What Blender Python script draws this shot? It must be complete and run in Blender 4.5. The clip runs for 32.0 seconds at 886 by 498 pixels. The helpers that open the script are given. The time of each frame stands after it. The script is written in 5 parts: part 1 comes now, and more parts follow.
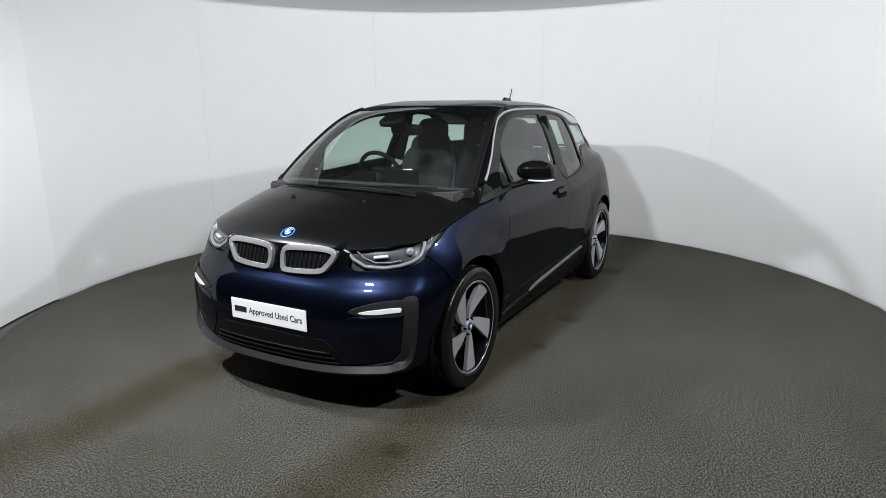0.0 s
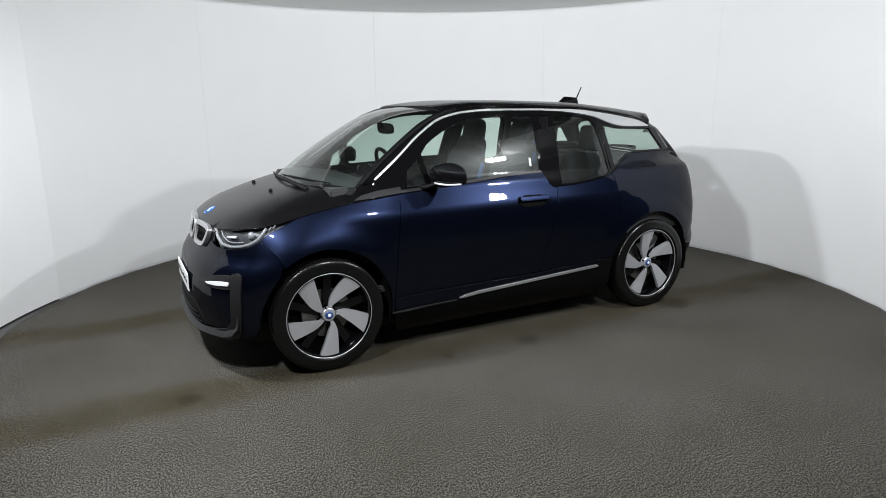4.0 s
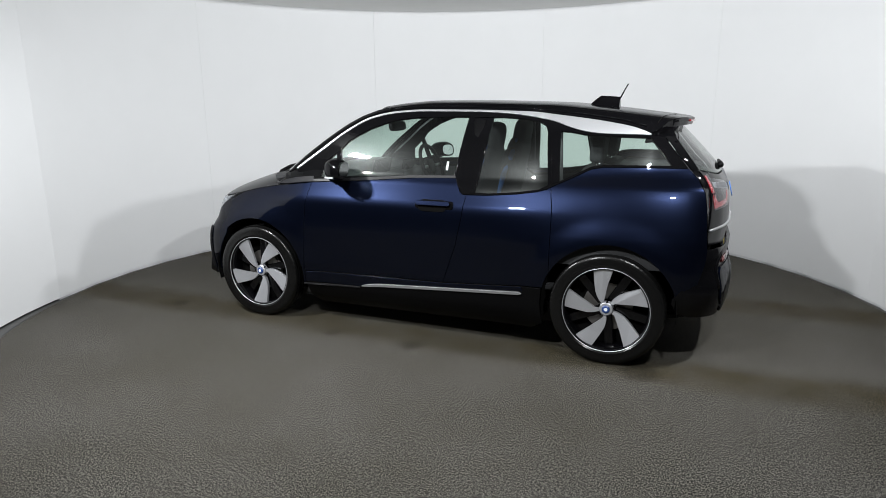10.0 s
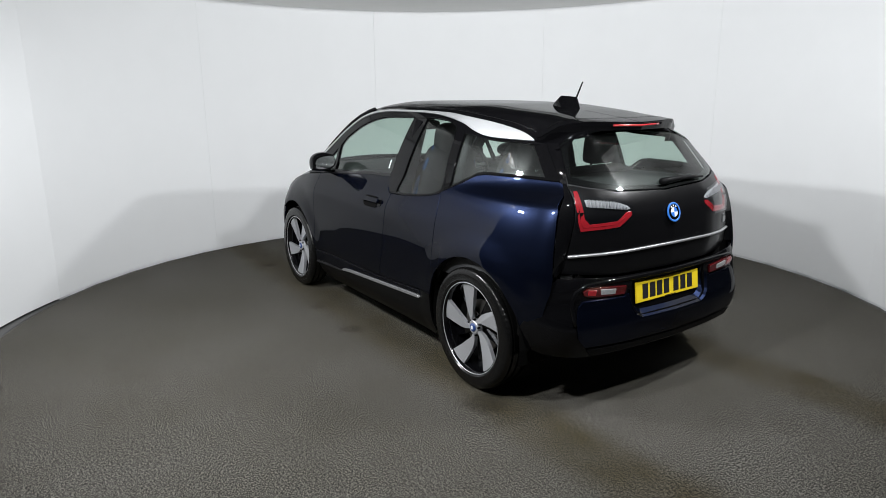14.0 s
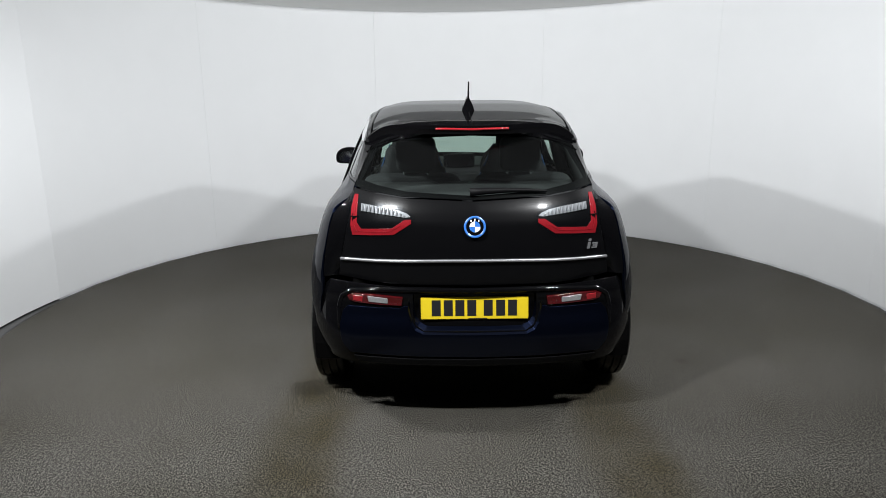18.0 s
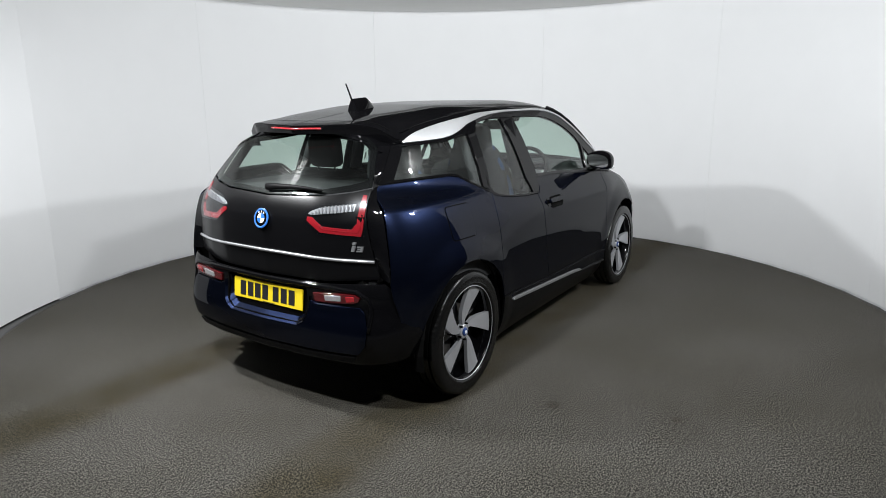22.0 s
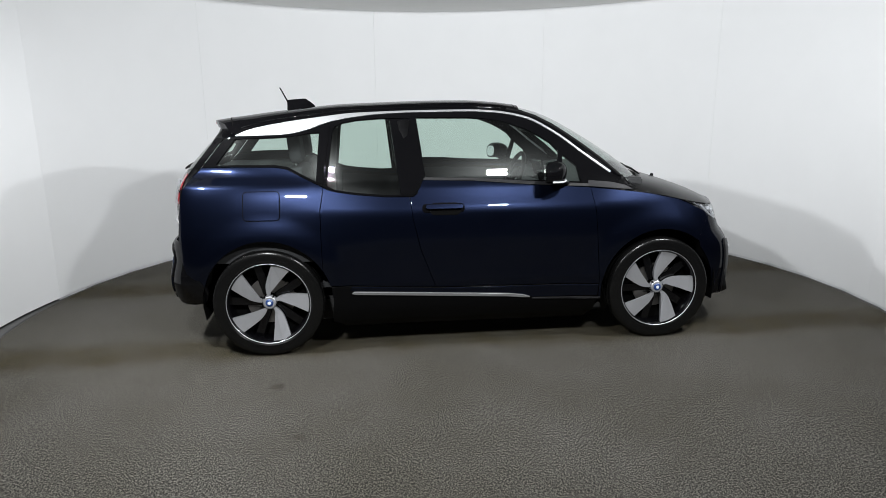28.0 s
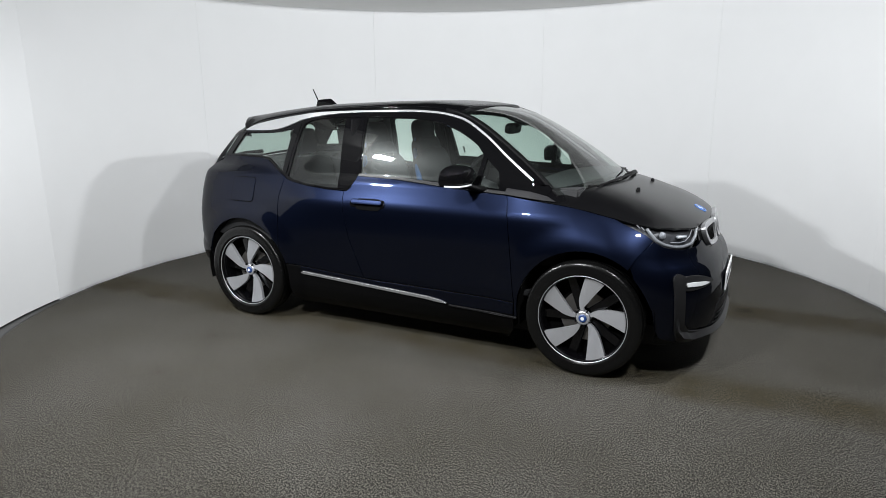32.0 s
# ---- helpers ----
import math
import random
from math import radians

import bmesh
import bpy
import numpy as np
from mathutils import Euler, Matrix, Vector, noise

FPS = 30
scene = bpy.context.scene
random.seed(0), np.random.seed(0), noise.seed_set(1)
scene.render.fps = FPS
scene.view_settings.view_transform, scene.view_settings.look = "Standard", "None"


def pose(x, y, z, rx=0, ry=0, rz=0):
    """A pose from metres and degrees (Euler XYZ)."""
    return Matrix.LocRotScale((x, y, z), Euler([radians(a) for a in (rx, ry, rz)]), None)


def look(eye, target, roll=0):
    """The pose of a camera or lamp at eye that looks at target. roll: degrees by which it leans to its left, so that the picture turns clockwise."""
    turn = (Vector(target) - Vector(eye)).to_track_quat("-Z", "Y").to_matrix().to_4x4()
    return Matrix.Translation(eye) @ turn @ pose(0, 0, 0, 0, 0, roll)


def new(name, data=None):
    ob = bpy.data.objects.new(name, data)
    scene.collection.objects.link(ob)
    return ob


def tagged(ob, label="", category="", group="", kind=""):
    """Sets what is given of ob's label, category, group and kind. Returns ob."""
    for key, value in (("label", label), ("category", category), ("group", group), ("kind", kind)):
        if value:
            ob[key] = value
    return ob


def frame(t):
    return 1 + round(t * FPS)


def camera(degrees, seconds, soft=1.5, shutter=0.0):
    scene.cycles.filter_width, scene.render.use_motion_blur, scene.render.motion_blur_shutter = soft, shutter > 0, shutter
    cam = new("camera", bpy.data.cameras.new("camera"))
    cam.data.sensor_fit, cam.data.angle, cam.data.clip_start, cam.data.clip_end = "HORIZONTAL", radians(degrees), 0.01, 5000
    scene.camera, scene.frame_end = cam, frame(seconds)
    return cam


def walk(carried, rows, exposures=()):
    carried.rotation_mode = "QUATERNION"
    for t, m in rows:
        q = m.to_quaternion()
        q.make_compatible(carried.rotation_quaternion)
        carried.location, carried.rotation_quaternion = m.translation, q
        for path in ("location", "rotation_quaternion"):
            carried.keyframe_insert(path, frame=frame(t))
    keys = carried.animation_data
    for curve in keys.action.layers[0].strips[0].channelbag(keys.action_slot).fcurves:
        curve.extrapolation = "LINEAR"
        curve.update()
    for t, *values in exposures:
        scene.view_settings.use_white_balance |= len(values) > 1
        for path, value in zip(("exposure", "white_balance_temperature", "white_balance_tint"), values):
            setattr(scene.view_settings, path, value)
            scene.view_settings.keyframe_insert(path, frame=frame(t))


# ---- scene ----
from mathutils.geometry import delaunay_2d_cdt

# ---- camera: it stands still before the turntable ----
EYE, AIM = (0.0, -4.898, 1.590), (-0.0869, 0.0010, 0.4486)
cam = camera(69.6, 32.0, soft=0.9)
walk(cam, [(0.0, look(EYE, AIM, -0.52)), (32.0, look(EYE, AIM, -0.52))])

# ---- turntable: angle of the car's nose and the car's seat on it ----
TURN_0, TURN_RATE = -118.07, -8.377
SEAT = (-0.014, -0.060)
ROOM_R, ROOM_H = 3.29, 2.64

# ---- light ----
world = bpy.data.worlds.new("studio")
scene.world = world
world.use_nodes = True
world.node_tree.nodes["Background"].inputs[0].default_value = (0.01, 0.01, 0.0105, 1)
world.node_tree.nodes["Background"].inputs[1].default_value = 0.4
scene.view_settings.exposure = -0.07


def area(name, at, to, size, size_y, watts, colour=(1, 0.98, 0.95)):
    d = bpy.data.lights.new(name, "AREA")
    d.shape, d.size, d.size_y, d.energy, d.color = "RECTANGLE", size, size_y, watts, colour
    ob = new(name, d)
    ob.matrix_world = look(at, to)
    return ob


LAMPS = [(-1.20, -3.25, 2.74), (1.20, -3.25, 2.74), (-2.50, -1.60, 2.60), (2.50, -1.60, 2.60)]
LAMP_AIMS = [(0, 1.0, 0.35), (0, 1.0, 0.35), (-0.1, -0.9, 0.0), (0, 0.4, 0.3)]
for i, (p, aim) in enumerate(zip(LAMPS, LAMP_AIMS)):
    d = (Vector(aim) - Vector(p)).normalized() * 0.03
    area("studio_lamp_light", Vector(p) + d, aim, 0.22, 0.105, (102, 68, 98, 68)[i], (0.965, 0.985, 1.0))


# ---- materials ----
def mat(name, base, rough=0.5, metal=0.0, coat=0.0, vary=0.12, scale=30.0, bump=0.0, bump_scale=200.0, emit=None, coat_rough=0.03, spec=0.5, tint=None):
    m = bpy.data.materials.new(name)
    m.use_nodes = True
    n, l = m.node_tree.nodes, m.node_tree.links
    b = n["Principled BSDF"]
    b.inputs["Roughness"].default_value, b.inputs["Metallic"].default_value = rough, metal
    b.inputs["Coat Weight"].default_value, b.inputs["Coat Roughness"].default_value = coat, coat_rough
    b.inputs["Specular IOR Level"].default_value = spec
    if tint:
        b.inputs["Specular Tint"].default_value = (*tint, 1)
    tc = n.new("ShaderNodeTexCoord")
    no = n.new("ShaderNodeTexNoise")
    no.inputs["Scale"].default_value, no.inputs["Detail"].default_value = scale, 5
    l.new(tc.outputs["Object"], no.inputs["Vector"])
    mx = n.new("ShaderNodeMix")
    mx.data_type = "RGBA"
    mx.inputs[6].default_value = (*[c * (1 - vary) for c in base], 1)
    mx.inputs[7].default_value = (*[min(1, c * (1 + vary)) for c in base], 1)
    l.new(no.outputs["Fac"], mx.inputs[0])
    l.new(mx.outputs[2], b.inputs["Base Color"])
    if bump:
        n2 = n.new("ShaderNodeTexNoise")
        n2.inputs["Scale"].default_value, n2.inputs["Detail"].default_value = bump_scale, 4
        l.new(tc.outputs["Object"], n2.inputs["Vector"])
        bp = n.new("ShaderNodeBump")
        bp.inputs["Strength"].default_value, bp.inputs["Distance"].default_value = bump, 0.004
        l.new(n2.outputs["Fac"], bp.inputs["Height"])
        l.new(bp.outputs["Normal"], b.inputs["Normal"])
    if emit:
        b.inputs["Emission Color"].default_value, b.inputs["Emission Strength"].default_value = (*emit[:3], 1), emit[3]
    return m


def glass(name, tint, base=0.06, haze=0.009):
    m = bpy.data.materials.new(name)
    m.use_nodes = True
    n, l = m.node_tree.nodes, m.node_tree.links
    n.remove(n["Principled BSDF"])
    tr, gl, lw, mx = n.new("ShaderNodeBsdfTransparent"), n.new("ShaderNodeBsdfGlossy"), n.new("ShaderNodeLayerWeight"), n.new("ShaderNodeMixShader")
    tr.inputs["Color"].default_value = (*tint, 1)
    gl.inputs["Roughness"].default_value = 0.004
    lw.inputs["Blend"].default_value = 0.5
    pw, sc = n.new("ShaderNodeMath"), n.new("ShaderNodeMath")
    pw.operation, sc.operation = "POWER", "MULTIPLY_ADD"
    pw.inputs[1].default_value = 4.5
    sc.inputs[1].default_value, sc.inputs[2].default_value = 0.9, base
    l.new(lw.outputs["Facing"], pw.inputs[0])
    l.new(pw.outputs[0], sc.inputs[0])
    l.new(sc.outputs[0], mx.inputs[0])
    l.new(tr.outputs[0], mx.inputs[1])
    l.new(gl.outputs[0], mx.inputs[2])
    # a thin film of dust gives a soft second lobe
    film, mx2 = n.new("ShaderNodeBsdfGlossy"), n.new("ShaderNodeMixShader")
    film.inputs["Roughness"].default_value = 0.30
    film.inputs["Color"].default_value = (0.9, 0.95, 0.93, 1)
    mx2.inputs[0].default_value = haze
    l.new(mx.outputs[0], mx2.inputs[1])
    l.new(film.outputs[0], mx2.inputs[2])
    l.new(mx2.outputs[0], n["Material Output"].inputs["Surface"])
    return m


PAINT = mat("blue_metallic_paint", (0.0066, 0.0096, 0.0228), 0.34, 0.9, 0.5, 0.25, 900, 0.0, spec=0.1, tint=(0.02, 0.03, 0.07), coat_rough=0.012)
GLOSS = mat("gloss_black", (0.0025, 0.0025, 0.003), 0.45, 0, 0.5, 0.1, spec=0.01, coat_rough=0.012)
BONNET = mat("black_bonnet", (0.003, 0.003, 0.0035), 0.30, 0, 0.26, 0.15, spec=0.12, coat_rough=0.14)
PLASTIC = mat("black_plastic", (0.004, 0.004, 0.0045), 0.5, 0, 0, 0.15, 60, 0.15, 900, spec=0.10)
TRIM = mat("satin_black_trim", (0.011, 0.011, 0.012), 0.42, 0, 0, 0.12, spec=0.3)
RUBBER = mat("rubber", (0.004, 0.004, 0.004), 0.24, 0, 0, 0.2, 25, 0.10, 120, spec=0.32)
DARK = mat("dark_cavity", (0.0015, 0.0015, 0.0015), 0.9, spec=0.1)
SILVER = mat("satin_silver", (0.42, 0.425, 0.44), 0.36, 0.75, 0.2, 0.04)
WHITE_STRIP = mat("silver_roof_strip", (0.56, 0.57, 0.585), 0.36, 0.75, 0.2, 0.03)
CHROME = mat("chrome", (0.82, 0.83, 0.85), 0.08, 1.0, 0, 0.02)
ALLOY = mat("machined_alloy", (0.55, 0.56, 0.59), 0.42, 0.7, 0.2, 0.05, 120)
RIM_BLACK = mat("gloss_black_rim", (0.002, 0.002, 0.0025), 0.18, 0, 0.6, 0.1, spec=0.1)
STEEL = mat("brake_steel", (0.22, 0.21, 0.2), 0.45, 0.9, 0, 0.2)
GLASS = glass("window_glass", (0.80, 0.90, 0.85))
SCREEN = glass("windscreen_glass", (0.72, 0.85, 0.79), 0.12, 0.035)
REAR_GLASS = glass("tinted_rear_glass", (0.62, 0.72, 0.67), 0.06, 0.008)
LENS = glass("clear_lens", (0.9, 0.92, 0.94), 0.035, 0.0)
LAMP_BLACK = mat("lamp_housing", (0.06, 0.06, 0.065), 0.4, 0.4, 0.2)
LAMP_CHROME = mat("lamp_reflector", (0.28, 0.285, 0.30), 0.5, 0.25, 0, 0.25, 90)
LED_WHITE = mat("white_lamp_diffuser", (0.62, 0.64, 0.66), 0.25, 0, 0.6, 0.05)
LED_GREY = mat("grey_lamp_strip", (0.22, 0.225, 0.235), 0.3, 0, 0.5, 0.08, 70)
RED = mat("red_lamp", (0.30, 0.012, 0.018), 0.2, 0, 1.0, 0.2, 60)
RED_DARK = mat("dark_red_lamp", (0.075, 0.003, 0.005), 0.15, 0, 1.0, 0.25, 60)
CLEAR_LAMP = mat("clear_ribbed_lamp", (0.30, 0.305, 0.31), 0.35, 0.1, 0.1, 0.55, 160)
HUB_BLUE = mat("dark_blue_cap", (0.015, 0.05, 0.19), 0.3, 0, 0.8, 0.05)
BLUE = mat("bright_blue", (0.03, 0.16, 0.55), 0.3, 0, 0.8, 0.05)
BADGE_WHITE = mat("badge_white", (0.8, 0.82, 0.84), 0.25, 0, 0.8, 0.03)
YELLOW = mat("yellow_plate", (0.83, 0.62, 0.02), 0.4, 0, 0.3, 0.04)
PLATE_WHITE = mat("white_plate", (0.83, 0.84, 0.86), 0.4, 0, 0.2, 0.03)
INK = mat("black_ink", (0.012, 0.012, 0.014), 0.5)
CLOTH = mat("dark_seat_cloth", (0.026, 0.027, 0.029), 0.85, 0, 0, 0.2, 80, 0.3, 700, spec=0.2)
CLOTH_LIGHT = mat("grey_seat_leather", (0.10, 0.103, 0.105), 0.55, 0, 0, 0.15, 40, 0.2, 500)
DASH = mat("dashboard_plastic", (0.036, 0.037, 0.039), 0.6, 0, 0, 0.15, 60, 0.2, 800, spec=0.3)
LINING = mat("grey_headlining", (0.20, 0.20, 0.19), 0.9, 0, 0, 0.06, 90)
STRAP = mat("blue_seat_strap", (0.008, 0.048, 0.145), 0.7, 0, 0, 0.1)
LAMP_FACE = mat("lamp_face", (0.8, 0.8, 0.8), 0.4, emit=(1, 0.98, 0.95, 6.0))
CASE = mat("lamp_case", (0.04, 0.04, 0.042), 0.5)


# ---- geometry helpers ----
def link_mesh(name, verts, faces, material, parent=None, label="", normals=None, smooth=True):
    me = bpy.data.meshes.new(name)
    me.from_pydata([tuple(v) for v in verts], [], faces)
    me.materials.append(material)
    if smooth:
        me.polygons.foreach_set("use_smooth", [True] * len(me.polygons))
    me.update()
    if normals is not None:
        me.normals_split_custom_set_from_vertices([tuple(n) for n in normals])
    ob = new(name, me)
    if parent:
        ob.parent = parent
    if label:
        tagged(ob, label)
    return ob


def part(name, bm, material, parent, label="", smooth=False, angle=40):
    bmesh.ops.recalc_face_normals(bm, faces=bm.faces[:])
    if smooth:
        for f in bm.faces:
            f.smooth = True
        for e in bm.edges:
            if len(e.link_faces) == 2 and e.calc_face_angle(0) > radians(angle):
                e.smooth = False
    me = bpy.data.meshes.new(name)
    bm.to_mesh(me)
    bm.free()
    me.materials.append(material)
    ob = new(name, me)
    ob.parent = parent
    if label:
        tagged(ob, label)
    return ob


def empty(name, parent=None, label=""):
    ob = new(name)
    ob.empty_display_size = 0.1
    if parent:
        ob.parent = parent
    if label:
        tagged(ob, label)
    return ob


class Curve:
    """A smooth monotone curve through points (x, y), x rising."""

    def __init__(self, *pts):
        pts = sorted(pts)
        self.x, self.y = [p[0] for p in pts], [p[1] for p in pts]
        n = len(pts)
        d = [(self.y[i + 1] - self.y[i]) / (self.x[i + 1] - self.x[i]) for i in range(n - 1)]
        m = [d[0]] + [0 if d[i - 1] * d[i] <= 0 else 2 * d[i - 1] * d[i] / (d[i - 1] + d[i]) for i in range(1, n - 1)] + [d[-1]]
        self.m = m

    def __call__(self, v):
        x, y, m = self.x, self.y, self.m
        if v <= x[0]:
            return y[0] + m[0] * (v - x[0])
        if v >= x[-1]:
            return y[-1] + m[-1] * (v - x[-1])
        i = 0
        while v > x[i + 1]:
            i += 1
        h = x[i + 1] - x[i]
        t = (v - x[i]) / h
        a, b = 2 * t ** 3 - 3 * t ** 2 + 1, t ** 3 - 2 * t ** 2 + t
        return a * y[i] + b * h * m[i] + (1 - a) * y[i + 1] + (t ** 3 - t ** 2) * h * m[i + 1]


def step(a, b, v):
    t = min(1, max(0, (v - a) / (b - a)))
    return t * t * (3 - 2 * t)


def dense(poly, d, closed=True):
    out = []
    n = len(poly)
    for i in range(n if closed else n - 1):
        a, b = Vector(poly[i]), Vector(poly[(i + 1) % n])
        k = max(1, int((b - a).length / d + 0.5))
        out += [a + (b - a) * (j / k) for j in range(k)]
    if not closed:
        out.append(Vector(poly[-1]))
    return out


def inset(poly, d):
    """The closed polygon shrunk by d."""
    p = [Vector(q) for q in poly]
    area2 = sum(a.x * b.y - b.x * a.y for a, b in zip(p, p[1:] + p[:1]))
    s = 1 if area2 > 0 else -1
    out = []
    for i, b in enumerate(p):
        a, c = p[i - 1], p[(i + 1) % len(p)]
        e, f = (b - a).normalized(), (c - b).normalized()
        n1, n2 = Vector((-e.y, e.x)) * s, Vector((-f.y, f.x)) * s
        n = n1 + n2
        n = n / max(0.35, n.dot(n1)) if n.length > 1e-6 else n1
        out.append(b + n * d)
    return out


def rounded(poly, times=2):
    """The closed polygon with its corners cut off again and again."""
    p = [Vector(q) for q in poly]
    for _ in range(times):
        p = [q for a, b in zip(p, p[1:] + p[:1]) for q in (a.lerp(b, 0.25), a.lerp(b, 0.75))]
    return p


def inside(p, poly):
    c = False
    for a, b in zip(poly, poly[1:] + poly[:1]):
        if (a.y > p.y) != (b.y > p.y) and p.x < (b.x - a.x) * (p.y - a.y) / (b.y - a.y) + a.x:
            c = not c
    return c


def sheet(name, outline, surf, material, parent, label="", holes=(), cell=0.03, off=0.0, lip=0.012, gap=0.0032, mirror=False, edge=None):
    """A panel: the outline (with holes) in the plane of surf's two numbers, laid on surf, with edges turned inward by lip."""
    rim = [inset(outline, gap)] + [inset(h, -gap) for h in holes]
    rim = [dense(r, edge or cell) for r in rim]
    lo = Vector((min(p.x for p in rim[0]), min(p.y for p in rim[0])))
    hi = Vector((max(p.x for p in rim[0]), max(p.y for p in rim[0])))
    pts, loops = [], []
    for r in rim:
        loops.append(list(range(len(pts), len(pts) + len(r))))
        pts += r
    near = {}
    for p in pts:
        i, j = int(p.x // cell), int(p.y // cell)
        for di in (-1, 0, 1):
            for dj in (-1, 0, 1):
                near.setdefault((i + di, j + dj), []).append(p)
    u = lo.x + cell / 2
    while u < hi.x:
        v = lo.y + cell / 2
        while v < hi.y:
            q = Vector((u, v))
            if inside(q, rim[0]) and not any(inside(q, h) for h in rim[1:]):
                if all((q - p).length_squared > (0.45 * cell) ** 2 for p in near.get((int(u // cell), int(v // cell)), ())):
                    pts.append(q)
            v += cell
        u += cell
    vs, _, fs, *_ = delaunay_2d_cdt(pts, [], loops, 0, 1e-6)
    keep = []
    for f in fs:
        c = sum((vs[i] for i in f), Vector((0, 0))) / len(f)
        if inside(c, rim[0]) and not any(inside(c, r) for r in rim[1:]):
            keep.append(list(f))
    pos, nor = [], []
    h = 0.002
    for p in vs:
        a = Vector(surf(p.x, p.y))
        n = (Vector(surf(p.x + h, p.y)) - Vector(surf(p.x - h, p.y))).cross(Vector(surf(p.x, p.y + h)) - Vector(surf(p.x, p.y - h)))
        n = n.normalized() if n.length > 1e-12 else Vector((0, 0, 1))
        if n.dot(a - Vector((a.x * 0.75, 0, 0.75))) < 0:
            n = -n
        pos.append(a + n * off)
        nor.append(n)
    if sum((pos[f[1]] - pos[f[0]]).cross(pos[f[2]] - pos[f[0]]).dot(nor[f[0]]) for f in keep) < 0:
        keep = [f[::-1] for f in keep]
    faces = keep[:]
    if lip:
        edges = {}
        for f in keep:
            for a, b in zip(f, f[1:] + f[:1]):
                edges[(a, b)] = True
        border = [(a, b) for a, b in edges if (b, a) not in edges]
        for a, b in border:
            out = (pos[b] - pos[a]).cross(nor[a]).normalized()
            k = len(pos)
            r = min(0.0022, lip * 0.4)
            pos += [pos[a], pos[b], pos[b] + (out - nor[b]) * r, pos[a] + (out - nor[a]) * r, pos[b] + out * r - nor[b] * lip, pos[a] + out * r - nor[a] * lip]
            nor += [nor[a], nor[b], out, out, out, out]
            faces += [(k, k + 3, k + 2, k + 1), (k + 3, k + 5, k + 4, k + 2)]
    if mirror:
        pos = [Vector((p.x, -p.y, p.z)) for p in pos]
        nor = [Vector((p.x, -p.y, p.z)) for p in nor]
        faces = [tuple(f)[::-1] for f in faces]
    return link_mesh(name, pos, faces, material, parent, label, nor)


def tube(name, pts, r, material, parent, label="", closed=False, sides=8, flat=1.0, up=(0, 0, 1)):
    """A rod along points; flat squeezes its cross-section along up."""
    pts = [Vector(p) for p in pts]
    n = len(pts)
    vs, fs = [], []
    for i, p in enumerate(pts):
        a = pts[i - 1] if i or closed else pts[0]
        b = pts[(i + 1) % n] if i < n - 1 or closed else pts[-1]
        t = (b - a).normalized()
        s = t.cross(Vector(up)).normalized()
        w = s.cross(t).normalized()
        rr = r[i] if isinstance(r, (list, tuple)) else r
        vs += [p + (s * math.cos(2 * math.pi * k / sides) + w * math.sin(2 * math.pi * k / sides) * flat) * rr for k in range(sides)]
    for i in range(n if closed else n - 1):
        j = (i + 1) % n
        fs += [(i * sides + k, i * sides + (k + 1) % sides, j * sides + (k + 1) % sides, j * sides + k) for k in range(sides)]
    if not closed:
        fs += [tuple(range(sides))[::-1], tuple((n - 1) * sides + k for k in range(sides))]
    ob = link_mesh(name, vs, fs, material, parent, label)
    return ob


def lathe(name, profile, material, parent, label="", segs=48, axis="y", closed=False, smooth=True):
    """Turn (radius, along) points round the y axis."""
    vs, fs = [], []
    n = len(profile)
    for i in range(segs):
        a = 2 * math.pi * i / segs
        c, s = math.cos(a), math.sin(a)
        vs += [(r * c, h, r * s) for r, h in profile]
    for i in range(segs):
        j = (i + 1) % segs
        for k in range(n if closed else n - 1):
            m = (k + 1) % n
            fs.append((i * n + k, i * n + m, j * n + m, j * n + k))
    bm = bmesh.new()
    bv = [bm.verts.new(v) for v in vs]
    for f in fs:
        try:
            bm.faces.new([bv[q] for q in f])
        except ValueError:
            pass
    bmesh.ops.remove_doubles(bm, verts=bm.verts[:], dist=1e-5)
    return part(name, bm, material, parent, label, smooth, 35)


def prism(outline, y0, y1, bevel=0.0, axis="y"):
    """A bmesh: the (x, z) outline drawn out from y0 to y1."""
    bm = bmesh.new()
    a = [bm.verts.new((p[0], y0, p[1])) for p in outline]
    b = [bm.verts.new((p[0], y1, p[1])) for p in outline]
    bm.faces.new(a)
    bm.faces.new(b[::-1])
    n = len(a)
    for i in range(n):
        bm.faces.new((a[i], b[i], b[(i + 1) % n], a[(i + 1) % n]))
    bmesh.ops.recalc_face_normals(bm, faces=bm.faces[:])
    if bevel:
        bmesh.ops.bevel(bm, geom=bm.edges[:], offset=bevel, segments=2, affect="EDGES", clamp_overlap=True)
    return bm


def box(x0, x1, y0, y1, z0, z1, bevel=0.01, seg=2):
    bm = bmesh.new()
    bmesh.ops.create_cube(bm, size=1)
    for v in bm.verts:
        v.co = Vector(((x0 + x1) / 2 + v.co.x * (x1 - x0), (y0 + y1) / 2 + v.co.y * (y1 - y0), (z0 + z1) / 2 + v.co.z * (z1 - z0)))
    if bevel:
        bmesh.ops.bevel(bm, geom=bm.edges[:], offset=bevel, segments=seg, affect="EDGES", clamp_overlap=True)
    return bm


# ---- room: round white studio of ten wall panels with a gap for the camera ----
def wall_material():
    m = mat("white_wall_panel", (0.86, 0.87, 0.88), 0.5, 0, 0, 0.02, 3.0, 0.04, 60)
    return m


WALL = wall_material()
CEIL = mat("grey_ceiling", (0.86, 0.86, 0.85), 0.8, 0, 0, 0.03, 4)
OUTER = mat("hall_grey", (0.11, 0.11, 0.115), 0.8, 0, 0, 0.1, 2)


